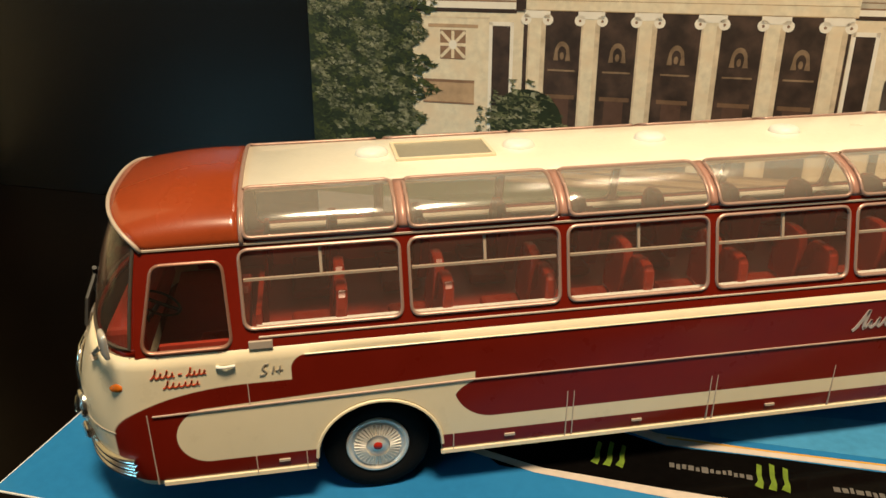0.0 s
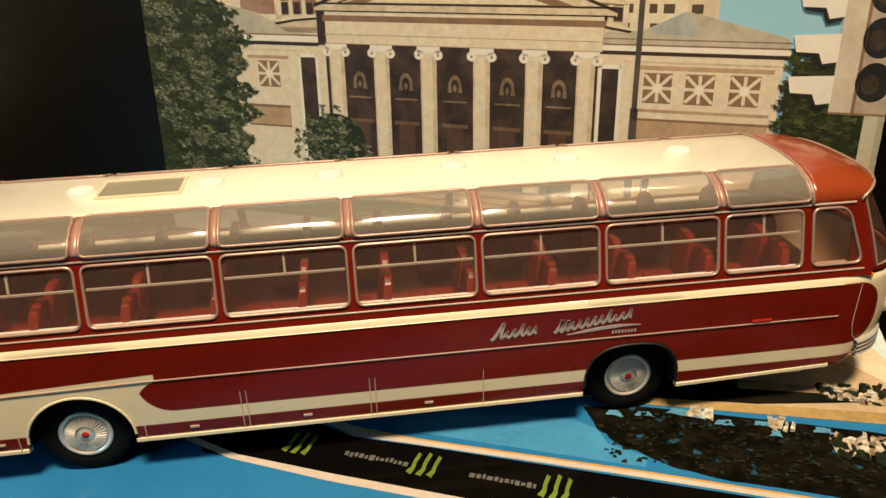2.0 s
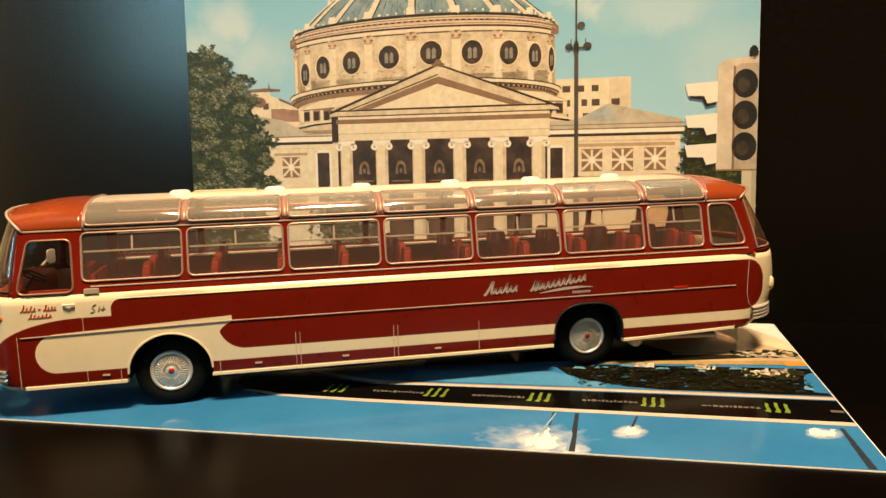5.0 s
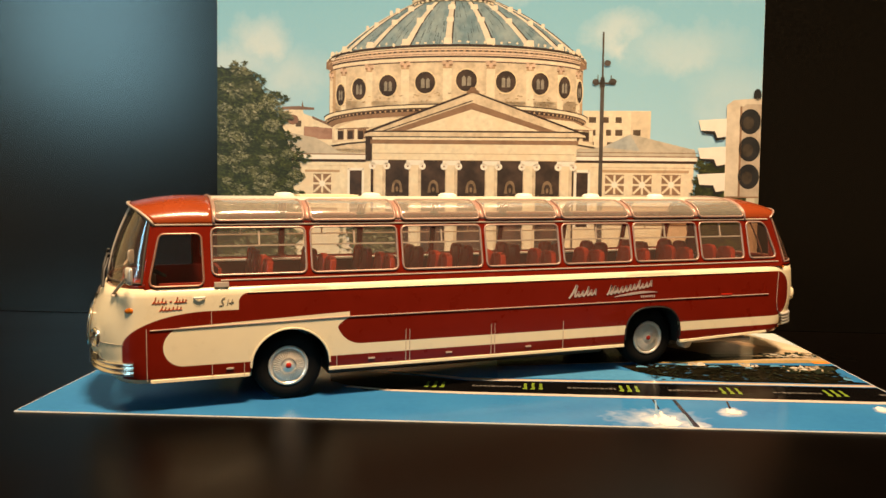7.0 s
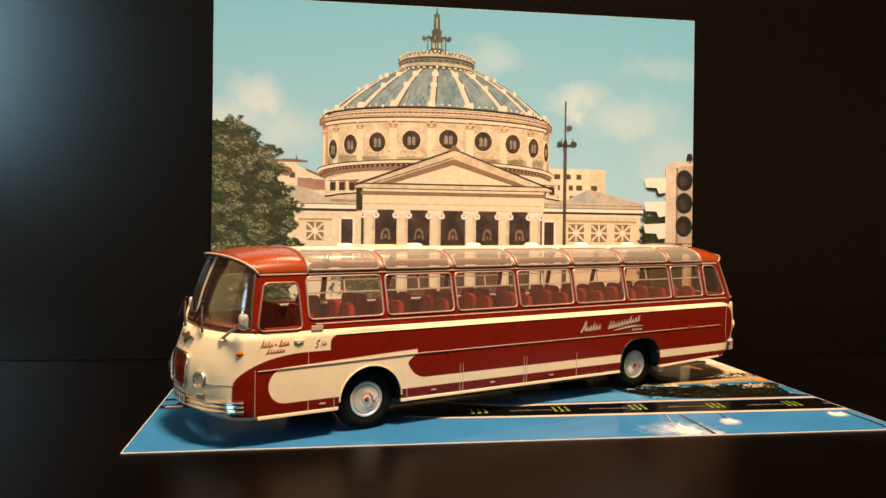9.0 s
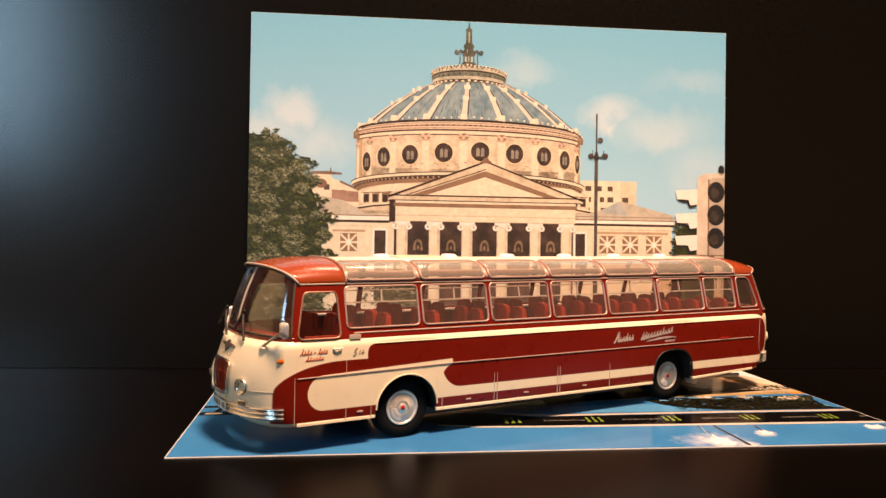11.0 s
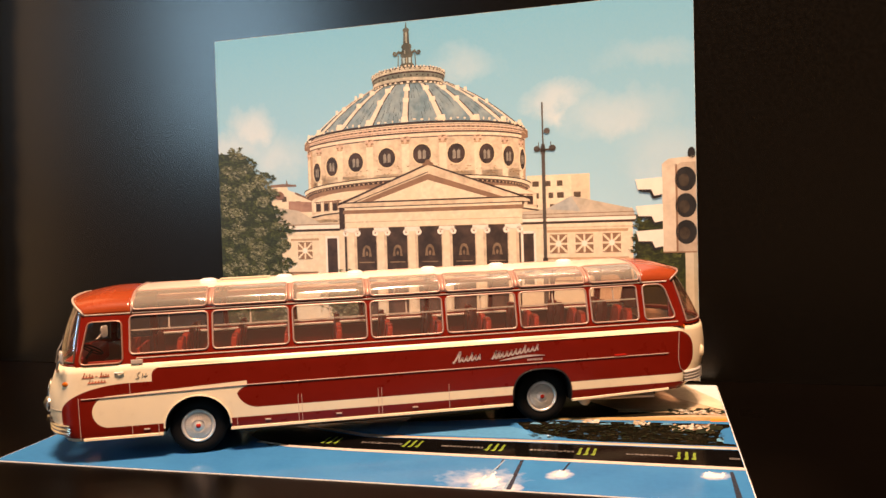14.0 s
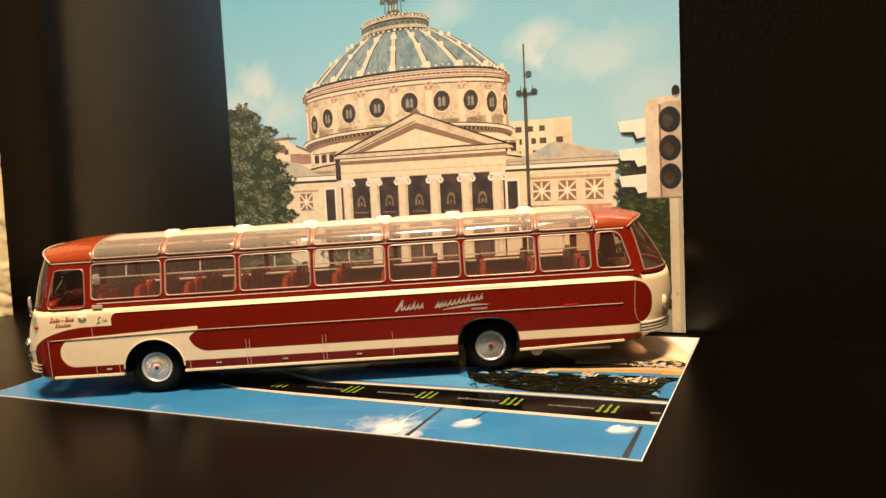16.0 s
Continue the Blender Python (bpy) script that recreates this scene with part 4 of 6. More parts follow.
for cu in (127.5, 162, 195.5, 230.5, 266.3):
    for k in (-1, 0, 1):
        b = cu + k * 2.7
        claws.append([(b - 1.3, 38.5 + 0.5 * abs(k)), (b + 0.3, 38.2), (b + 0.7, 40.6), (b + 0.5, 42.6), (b + 0.9, 46.8 - 0.7 * abs(k)), (b - 0.1, 47.4 - 0.7 * abs(k)), (b - 0.5, 43.0), (b - 0.4, 41.0)])
    if cu > 130:
        w = cu - 21.5
        while w < cu - 5:
            n = random.uniform(0.7, 1.5)
            words.append(rect(w, w + n, 40.9 + random.uniform(-0.2, 0.3), 42.5 + random.uniform(-0.3, 0.4)))
            w += n + 0.4
lay("claw_mark", claws, 3, G_GREEN, "green three-stroke printed marks")
lay("word_bar", words + [rect(281, 284.6, 40.8, 42.6)], 3, G_GREY, "grey bars in place of lettering")
lay("sail_line", [[(206.9, 0.8), (208.6, 0.8), (208.5, 29.8), (207.3, 29.8)], [(200.2, 19), (200.8, 19), (201.3, 29.6), (200.6, 29.6)], [(279.4, 0.8), (281.4, 0.8), (281.0, 28), (279.8, 28)], [(223.4, 21), (224.1, 21), (225.6, 29.4), (224.9, 29.4)]], 2, gloss_ink("mast", (0.03, 0.04, 0.06), 0.2), "dark printed masts")


def ragged(loop, seed, size):
    """The loop with torn, uneven sides."""
    random.seed(seed)
    out = []
    for k, p in enumerate(loop):
        q = loop[(k + 1) % len(loop)]
        for i in range(5):
            f = i / 5
            out.append((p[0] + (q[0] - p[0]) * f + random.uniform(-size, size), p[1] + (q[1] - p[1]) * f + random.uniform(-size, size)))
    return out


SAILS = gloss_ink("sails", (0.88, 0.85, 0.79), 0.06)
lay("sail_boat", [ragged([(197.0, 6.0), (199.0, 10.0), (200.4, 17), (201.4, 11), (204.0, 4), (202, 1.2), (198.5, 1.4)], 1, 0.4),
                  ragged([(221.4, 15.4), (221.8, 18.6), (222.6, 21.6), (223.2, 20.0), (225.0, 16.0), (223, 14.6)], 2, 0.3),
                  ragged([(271.2, 21.4), (273.4, 26.0), (275.2, 24.4), (278.4, 26.6), (277.0, 22.6), (275.6, 20.8)], 3, 0.5)], 3, SAILS, "white printed sailing boats")
lay("sail_strip", [[(198.4, 14), (199.2, 14), (201.9, 28.8), (201.4, 28.8)], [(206.0, 1.2), (206.9, 1.2), (207.4, 14), (206.9, 14)]], 2.5, gloss_ink("mast_light", (0.22, 0.36, 0.48), 0.15))
def town_ink():
    """Dark printed tree tops with brown roofs and slivers of blue water between them."""
    m = gloss_ink("town", (0.005, 0.005, 0.003), 0.5, second=(0.014, 0.012, 0.007), grain=400.0, blotch=170.0, ior=1.03)
    t = m.node_tree
    b = t.nodes["Principled BSDF"]
    c = b.inputs["Base Color"].links[0].from_socket
    c = mix_colour(t, ramp(t, noise_of(t, 420.0, 4, 0.6), 0.60, 0.74), c, (0.035, 0.024, 0.012))
    c = mix_colour(t, ramp(t, noise_of(t, 230.0, 3, 0.5), 0.63, 0.70), c, (0.022, 0.075, 0.14))
    t.links.new(c, b.inputs["Base Color"])
    return m


lay("town_ground", [ragged([(217, 59.4), (224, 56.8), (240, 55.2), (285.0, 56.2), (285.0, 85), (262, 84), (215, 81.4), (198, 77), (203, 68), (208, 63.5)], 61, 0.4)], 1, town_ink(), "dark printed trees and roofs")
lay("jetty", [[(0.6, 58.8), (26, 60.0), (26, 66.0), (10, 65.2), (0.6, 64.0)], [(0.6, 72.0), (22, 73.2), (22, 77.6), (0.6, 76.0)], [(6.0, 64.6), (8.6, 64.8), (9.4, 72.6), (7.4, 72.4)]], 2, gloss_ink("jetty", (0.018, 0.022, 0.03), 0.3), "dark printed jetty")
lay("jetty_boat", [[(2.6, 60.4), (9.0, 60.2), (10.2, 61.6), (8.8, 63.2), (3.4, 63.0)]], 3, G_WHITE, "small white printed boat")
lay("water_strip", [[(280.6, 59), (285.1, 58.4), (285.1, 80.5), (281.4, 77), (279.6, 68)]], 2, G_BLUE)
lay("water_gap", [ragged(q, 60 + k, 0.35) for k, q in enumerate(([(220, 79.6), (231, 79.0), (230, 82.0), (222, 82.4)], [(243, 79.8), (251, 80.2), (250, 82.4), (244, 82.0)], [(212, 76.4), (217, 77.0), (216, 79.0), (213, 78.4)], [(233, 77.6), (238, 78.0), (237, 80.4), (234, 80.0)], [(204.5, 74.6), (209, 74.8), (208, 77.6), (205, 77.0)], [(258, 80.4), (263, 80.8), (262, 83.0), (259, 82.8)], [(247, 76.0), (250, 76.2), (249.4, 78.4), (247.4, 78.2)], [(278.4, 61), (281, 60.6), (281.4, 66), (279, 65)]))], 5, gloss_ink("water_gap", (0.10, 0.30, 0.46), 0.25))
lay("yellow_road", [[(206, 81.4), (238, 84.6), (285.1, 89.4), (285.1, 94.8), (238, 88.8), (206, 84.4)]], 3, gloss_ink("olive_road", (0.42, 0.29, 0.12), 0.3), "ochre printed road")
lay("road_end", [ragged([(277.5, 87.6), (285.0, 88.0), (285.0, 92.0), (278.4, 91.0)], 70, 0.3)], 4, gloss_ink("road_orange", (0.72, 0.26, 0.05), 0.2), "orange end of the printed road")
lay("far_ground", [[(150, 72), (206, 83.6), (238, 88.0), (285.1, 94), (285.1, 150), (150, 150)]], 2, G_BEIGE, "beige printed ground")
# shadow below the bus's rear half, laid on the sheet as a dark inked shape
lay("painted_bus_shadow", [[(150, 72), (206, 84.4), (245, 90), (285.1, 101), (285.1, 104), (262, 103), (240, 101), (224, 116), (200, 128), (150, 132)]], 3, G_DARK)
lay("far_street", [[(240, 96.5), (262, 99.5), (285.1, 96.6), (285.1, 100.6), (262, 103.4), (240, 100.4)]], 3.5, gloss_ink("street_tan", (0.36, 0.25, 0.15), 0.3))
lay("far_pale", [[(285.1, 106), (285.1, 150), (262, 150), (250, 138)]], 3, gloss_ink("far_cream", (0.70, 0.58, 0.42), 0.15))
lay("far_corner", [[(285.1, 120), (285.1, 150), (270, 150)]], 4, G_PALE)
lay("blue_strip", [[(150, 54.5), (216, 55.4), (216.5, 59.6), (206, 62.5), (203, 68), (196, 70.5), (150, 66)]], 1, gloss_ink("blue_strip", (0.06, 0.27, 0.50), 0.15))


def scatter(name, seed, box4, count, size, material, z, label):
    random.seed(seed)
    bm = bmesh.new()
    u0, u1, v0, v1 = box4
    for i in range(count):
        u, v = random.uniform(u0, u1), random.uniform(v0, v1)
        v += (u - 240) * 0.06
        a, b = random.uniform(0.4, 1.2) * size, random.uniform(0.3, 1.0) * size
        t = random.uniform(-0.5, 0.3)
        pts = [(u - a, v - b), (u + a, v - b * random.uniform(0.4, 1)), (u + a * random.uniform(0.3, 1), v + b), (u - a * random.uniform(0.3, 1), v + b)]
        f = bm.faces.new([bm.verts.new((min(285.0, u + (x - u) - t * (y - v)) / 1000, y / 1000, z + 0.000002 * i)) for x, y in pts])
        f.normal_update()
        if f.normal.z < 0:
            f.normal_flip()
    return part(name, bm, material, leaflet, label, kind="stuff")


HOUSES = island_paint("gloss_houses", [(0.80, 0.72, 0.60), (0.52, 0.38, 0.24), (0.86, 0.80, 0.70), (0.30, 0.20, 0.13), (0.70, 0.56, 0.38)], 0.25, ior=1.25)
FOLIAGE = island_paint("gloss_leaves", [(0.003, 0.004, 0.0025), (0.007, 0.007, 0.004), (0.014, 0.013, 0.006), (0.006, 0.010, 0.013), (0.030, 0.020, 0.009)], 0.6, ior=1.06)
scatter("tree_specks", 35, (206, 281, 58, 79.5), 220, 0.75, FOLIAGE, 0.00050, "dark printed foliage")


def gables(name, seed, u0, u1, v0, v1, count, material, z, label, low=2.0, high=5.6):
    """Narrow printed house fronts with pointed tops, packed side by side."""
    random.seed(seed)
    bm = bmesh.new()
    for i in range(count):
        u, v = random.uniform(u0, u1), random.uniform(v0, v1)
        a, h, lean = random.uniform(0.45, 1.5), random.uniform(low, high), random.uniform(-0.25, 0.35)
        pts = [(u - a, v), (u + a * 0.8, v + random.uniform(-0.4, 0.4)), (u + a + lean * h, v + h), (u + lean * h, v + h + random.uniform(0.2, 0.9)), (u - a * 0.7 + lean * h, v + h * random.uniform(0.7, 1))]
        f = bm.faces.new([bm.verts.new((min(285.0, x) / 1000, y / 1000, z + 0.0000015 * i)) for x, y in pts])
        f.normal_update()
        if f.normal.z < 0:
            f.normal_flip()
    return part(name, bm, material, leaflet, label, kind="stuff")


gables("house_specks", 31, 263.0, 280.5, 72.0, 76.5, 34, HOUSES, 0.00062, "pale printed houses", 3.5, 8.0)
gables("house_specks", 32, 226.5, 232.5, 79.0, 80.4, 7, HOUSES, 0.00062, "pale printed houses")
gables("house_specks", 36, 247.0, 253.0, 78.0, 80.0, 8, HOUSES, 0.00062, "pale printed houses")
gables("roof_specks", 37, 262, 282, 70.0, 79.0, 30, FOLIAGE, 0.00069, "dark gaps between printed houses")
gables("street_shadows", 34, 262, 284, 96.5, 103.0, 60, FOLIAGE, 0.00056, "dark printed street details")
gables("street_specks", 33, 262, 284, 96.5, 103.5, 40, HOUSES, 0.00066, "pale printed street details", 1.0, 2.6)
gables("sail_specks", 41, 196, 203, 1.5, 7.0, 9, SAILS, 0.00058, "ragged edges of the printed sails", 2.0, 7.0)
gables("sail_specks", 42, 221, 225, 14.4, 16.4, 5, SAILS, 0.00058, "ragged edges of the printed sails", 1.5, 5.0)
gables("sail_specks", 43, 271.5, 277.5, 21.0, 23.0, 8, SAILS, 0.00058, "ragged edges of the printed sails", 1.5, 4.5)
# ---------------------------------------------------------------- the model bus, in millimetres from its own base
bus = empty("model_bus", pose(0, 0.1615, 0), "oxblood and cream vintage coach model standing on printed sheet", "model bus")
MM = 0.001


def put(name, bm, material, parent=bus, label="", smooth=False):
    """A part whose mesh was made in millimetres."""
    bmesh.ops.scale(bm, vec=(MM, MM, MM), verts=bm.verts)
    return part(name, bm, material, parent, label, smooth)


def tab(xs, ys):
    return lambda v: float(np.interp(v, xs, ys))


half_width = tab((9.4, 11.5, 15, 22, 37, 41), (28.3, 28.7, 28.95, 29.1, 29.0, 28.4))
nose = tab((9.4, 12, 16, 20, 26, 31, 36, 41), (12.0, 15.4, 17.4, 18.2, 18.0, 16.7, 14.6, 12.0))
tail = tab((9.4, 12, 15, 20, 28, 36, 41), (11.0, 16.8, 22.2, 25.8, 27.4, 26.4, 24.8))
FX, RX = -33.0, 205.0
ARCHES = ((9.6, 12.7), (149.6, 12.7))
ARCH_HIGH = 12.0


def arch_rise(c, d):
    """How far the arch rises at a share d of its half width: round in front, squarer behind."""
    p = 2.0 if c < 100 else 2.7
    return max(0.0, 1 - d ** p) ** (1 / p)


def sill(x):
    """The height of the lower edge of the side: the sill, or the wheel arch over it."""
    z = 9.9 if x < 163 else 9.9 + (x - 163) * 0.034
    for c, r in ARCHES:
        d = abs(x - c) / r
        if d < 1:
            z = max(z, 12.6 + arch_rise(c, d) * ARCH_HIGH)
    return z


def side_columns():
    xs = {FX, RX}
    for c, r in ARCHES:
        for k in range(25):
            xs.add(round(c - r * math.cos(math.pi * k / 24), 3))
        xs |= {round(c - r - 0.02, 3), round(c + r + 0.02, 3)}
    xs |= {-22.0, -10.0, 40.0, 60.0, 80.0, 100.0, 120.0, 172.0, 182.0, 192.0}
    return sorted(xs)


def lower_skin():
    levels = [0, 0.05, 0.12, 0.2, 0.3, 0.42, 0.55, 0.68, 0.8, 0.9, 1.0]
    ring = []
    for k in range(1, 30):
        a = math.radians(-90 + 180 * k / 30)
        ring.append(("f", a))
    sides = side_columns()
    ring += [("n", x) for x in sides]
    for k in range(1, 24):
        ring.append(("r", math.radians(-90 + 180 * k / 24)))
    ring += [("s", x) for x in reversed(sides)]
    rows = []
    for lv in levels:
        row = []
        for kind, v in ring:
            zb = {"f": 9.6, "r": 11.4}.get(kind) or sill(v)
            if kind == "f":
                zb = 9.9 - 0.3 * math.cos(v)
            z = zb + (38.9 - zb) * lv
            hw = half_width(z)
            if kind == "f":
                row.append((FX - nose(z) * math.cos(v) ** 0.92, hw * math.copysign(abs(math.sin(v)) ** 0.92, -math.sin(v)), z))
            elif kind == "r":
                row.append((RX + tail(z) * math.cos(v) ** 0.8, hw * math.copysign(abs(math.sin(v)) ** 0.85, math.sin(v)), z))
            else:
                row.append((v, -hw if kind == "n" else hw, z))
        rows.append(row)
    # the front cap runs from the far side over the nose to the near side
    return grid(rows, wrap=True)


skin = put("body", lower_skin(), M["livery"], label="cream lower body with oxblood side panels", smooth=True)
thick(skin, 0.0009)
put("underbody", joined(box(-38, 214, -17.5, 17.5, 10.6, 11.8, 0.3), box(-38, -6, -26, 26, 10.7, 11.7, 0.3), box(24, 134, -26, 26, 10.7, 11.7, 0.3), box(164, 212, -26, 26, 11.9, 12.6, 0.3), box(24, 134, -18, 18, 5.6, 10.6, 0.8), box(166, 205, -18, 18, 6.5, 10.6, 0.8), box(-30, -8, -20, 20, 7.5, 10.6, 0.8)), M["chassis"], label="dark grey plastic underbody")
for c, r in ARCHES:
    for s in (-1, 1):
        curve = [(c - r - 0.15, 9.9)] + [(c - (r + 0.15) * math.cos(a), 12.6 + (ARCH_HIGH + 0.15) * arch_rise(c, abs(math.cos(a)))) for a in (math.pi * k / 20 for k in range(21))] + [(c + r + 0.15, 9.9)]
        pts = [[(x, s * y, z) for x, z in curve] for y in (28.6, 0.6)]
        put("arch_liner", grid(pts), M["black"])
        lip = [(c - r * math.cos(a), s * 29.15, 12.6 + ARCH_HIGH * arch_rise(c, abs(math.cos(a)))) for a in (math.pi * (k / 20) for k in range(21))]
        put("arch_rim", tube(lip, 0.35, 6), M["black"] if c > 100 else M["cream"])

# window band: flat tapering sides with openings
def band_y(z):
    return 28.4 - (z - 40.6) * 0.2352


BAYS = [(-14.5 + 31.2 * k, -14.5 + 31.2 * k + 29.6) for k in range(6)] + [(172.7, 193.8)]
WIN_Z = (42.3, 57.0)
FRAMES = [("driver", round_poly([(-33.3, 39.3), (-16.9, 39.3), (-17.4, 55.3), (-29.8, 55.3)], 2.2))]
for a, b in BAYS:
    FRAMES.append(("bay", round_poly([(a, WIN_Z[0]), (b, WIN_Z[0]), (b, WIN_Z[1]), (a, WIN_Z[1])], 2.0)))
FRAMES.append(("quarter", round_poly([(196.4, 42.3), (210.6, 42.3), (206.2, 57.0), (196.4, 57.0)], [2.0, 2.0, 4.5, 2.0])))


def band_side(s):
    outer = [(-34.2, 38.7), (213.5, 38.7), (209.5, 58.6), (-31.8, 58.6)]
    loops = [outer] + [p for _, p in FRAMES]
    from mathutils.geometry import tessellate_polygon
    flat3 = [[Vector((u, v, 0)) for u, v in loop] for loop in loops]
    tris = tessellate_polygon(flat3)
    pts = [p for loop in loops for p in loop]
    return mesh([(u, s * (band_y(v) - 0.45), v) for u, v in pts], tris)


def grown(poly, d):
    n, out = len(poly), []
    for k, p in enumerate(poly):
        a, b = Vector(poly[k - 1]), Vector(poly[(k + 1) % n])
        t = (b - a).normalized()
        out.append((p[0] + t.y * d, p[1] - t.x * d))
    return out


for s in (-1, 1):
    wall_side = put("window_band", band_side(s), M["red"], label="oxblood window pillars")
    thick(wall_side, 0.0008, 0.0)
    for kind, poly in FRAMES:
        out, inn = grown(poly, 0.25), grown(poly, -0.4)
        n = len(poly)
        lift = 0.42
        v = [(u, s * (band_y(w) + 0.1), w) for u, w in out] + [(u, s * (band_y(w) + lift), w) for u, w in grown(poly, 0.05)] + [(u, s * (band_y(w) + lift), w) for u, w in grown(poly, -0.3)] + [(u, s * (band_y(w) - 0.3), w) for u, w in inn]
        f = [(r * n + k, r * n + (k + 1) % n, (r + 1) * n + (k + 1) % n, (r + 1) * n + k) for r in range(3) for k in range(n)]
        fr = put("side_window", mesh(v, f), M["bronze_frame"] if kind == "driver" else M["frame"], label="thin metal framed side window", smooth=True)
        put("pane", mesh([(u, s * (band_y(w) - 0.15), w) for u, w in inn], [tuple(range(n))]), {"quarter": M["dark_glass"], "driver": M["door_glass"]}.get(kind, M["glass"]), fr)
        if kind == "bay":
            a, b = min(u for u, _ in poly), max(u for u, _ in poly)
            zb = 51.2
            put("transom", box(a + 0.6, b - 0.6, s * (band_y(zb) - 0.9), s * (band_y(zb) - 0.3), zb - 0.24, zb + 0.24), M["trim"], fr)
            put("mullion", mesh(*[[(0.5 * (a + b) + dx, s * (band_y(w) - dy), w) for w in (zb, WIN_Z[1]) for dx, dy in ((-0.28, 0.3), (0.28, 0.3), (0.28, 0.8), (-0.28, 0.8))], [(0, 1, 5, 4), (1, 2, 6, 5), (2, 3, 7, 6), (3, 0, 4, 7)]]), M["trim"], fr)
    # mouldings along the side
    put("belt_moulding", tube([(x, s * (band_y(40.7) + 0.02), 40.75) for x in (-12, 60, 150, 211)], 0.24, 6), M["trim"], label="silver moulding under the windows")
    put("stripe_moulding", tube([(x, s * 29.1, 36.7) for x in (-4, 60, 150, 206)], 0.16, 5), M["cream"])
    put("side_moulding", tube([(x, s * 29.2, 27.35 if x > 28 else 27.35 - (28 - x) * 0.019) for x in (-33, 28, 120, 206)], 0.22, 6), M["moulding"], label="thin silver side moulding")
    put("gutter", tube([(x, s * (band_y(58.0) + 0.05), 57.95) for x in (-31.5, 60, 150, 208)], 0.32, 6), M["trim"], label="silver rain gutter")
    for x0, x1 in ((-33, -3.6), (22, 136.6), (162.6, 206)):
        put("sill_edge", mesh([(x, s * y, z + (0 if x < 163 else (x - 163) * 0.034)) for x in (x0, x1) for y, z in ((28.6, 10.8), (29.0, 10.7), (29.0, 9.85), (27.8, 9.7))], [(0, 1, 5, 4), (1, 2, 6, 5), (2, 3, 7, 6)]), M["cream"])
    # flap seams on the lower side
    for x, z0, z1 in ((-34, 10.4, 26.6), (-15.0, 10.4, 14.4), (-15.0, 26.8, 31.4), (-5.2, 10.4, 14.4), (24.6, 11, 14.6), (48.6, 15, 22), (50.0, 15, 22), (48.6, 11, 14.6), (50.0, 11, 14.6), (80.6, 15, 22), (82.0, 15, 22), (80.6, 11, 14.6), (82.0, 11, 14.6), (109.8, 14, 21.4), (109.8, 11, 14)):
        put("flap_seam", box(x - 0.09, x + 0.09, s * 28.6, s * 29.16, z0, z1), M["trim"])
    for x in (-9.6, 36.5, 64.5, 95.5):
        put("flap_latch", box(x - 1.1, x + 1.1, s * 28.5, s * 29.2, 12.6, 13.1), M["trim"])
    seam = [(211.4, 36.2), (211.0, 30), (210.8, 24), (211.6, 20.4), (213.4, 18.4)]
    put("rear_panel_seam", tube([(x, s * (half_width(z) * (1 - ((x - RX) / tail(z)) ** 2.6) ** 0.42 + 0.05), z) for x, z in seam], 0.13, 5), M["trim"])
    put("side_marker", box(181.6, 187.0, s * 28.9, s * 29.5, 27.7, 28.5, 0.15), M["redlens"], label="small red side marker")
    put("rear_indicator", moved(box(-1.6, 1.6, -0.5, 0.5, -0.7, 0.7, 0.3), pose(212.8, s * 27.6, 38.4, 0, 0, s * 22)), M["orange"], label="orange rear indicator")
    put("front_indicator", moved(lathe([(0, -0.9), (0.7, -0.8), (1.0, 0), (0.7, 0.5), (0, 0.5)], 14), pose(-38.4, s * 27.6, 32.3, 0, 0, 0) @ Matrix.Diagonal((1.6, s, 0.95, 1))), M["orange"], label="orange front indicator", smooth=True)
    put("door_handle", joined(tube([(-20.2, s * 29.35, 35.7), (-18.6, s * 29.75, 35.75), (-16.8, s * 29.5, 35.8)], 0.3, 8), box(-20.3, -19.7, s * 28.8, s * 29.4, 35.45, 35.95, 0.1)), M["white"], label="chrome door handle")
    put("fuel_flap", box(-14.0, -9.6, s * 28.6, s * 29.15, 38.6, 40.3, 0.15), M["trim"])

# lettering stands as plain pen strokes and bars
def ribbon(points, width, s):
    """A flat stroke of changing width that lies on the side of the body."""
    n = len(points)
    left, right = [], []
    for k, (u, w) in enumerate(points):
        a, b = points[max(0, k - 1)], points[min(n - 1, k + 1)]
        d = Vector((b[0] - a[0], b[1] - a[1])).normalized()
        h = 0.5 * (width(k / (n - 1)) if callable(width) else width)
        left.append((u - d.y * h, w + d.x * h))
        right.append((u + d.y * h, w - d.x * h))
    rows = [[(u, s * y, w) for u, w in line] for line, y in ((left, 29.08), (left, 29.24), (right, 29.24), (right, 29.08))]
    return grid(rows)


def scribble(x0, x1, base, rise, low, tall, waves, width, s, lean=0.35, seed=1):
    """A row of joined slanting waves on a rising line; tall holds the waves that stand higher."""
    random.seed(seed)
    pts = []
    highs = [low * random.uniform(0.8, 1.15) * (tall.get(k, 1.0)) for k in range(waves)]
    for i in range(waves * 9 + 1):
        f = i / (waves * 9)
        k = min(waves - 1, int(f * waves))
        h = highs[k] * (0.5 - 0.5 * math.cos(math.tau * (f * waves - k)))
        x = x0 + (x1 - x0) * f
        pts.append((x + lean * h + 0.25 * math.sin(math.tau * f * waves), base + rise * f + h))
    if s > 0:
        pts = [(x0 + x1 - u, w) for u, w in pts]
    return ribbon(pts, width, s)


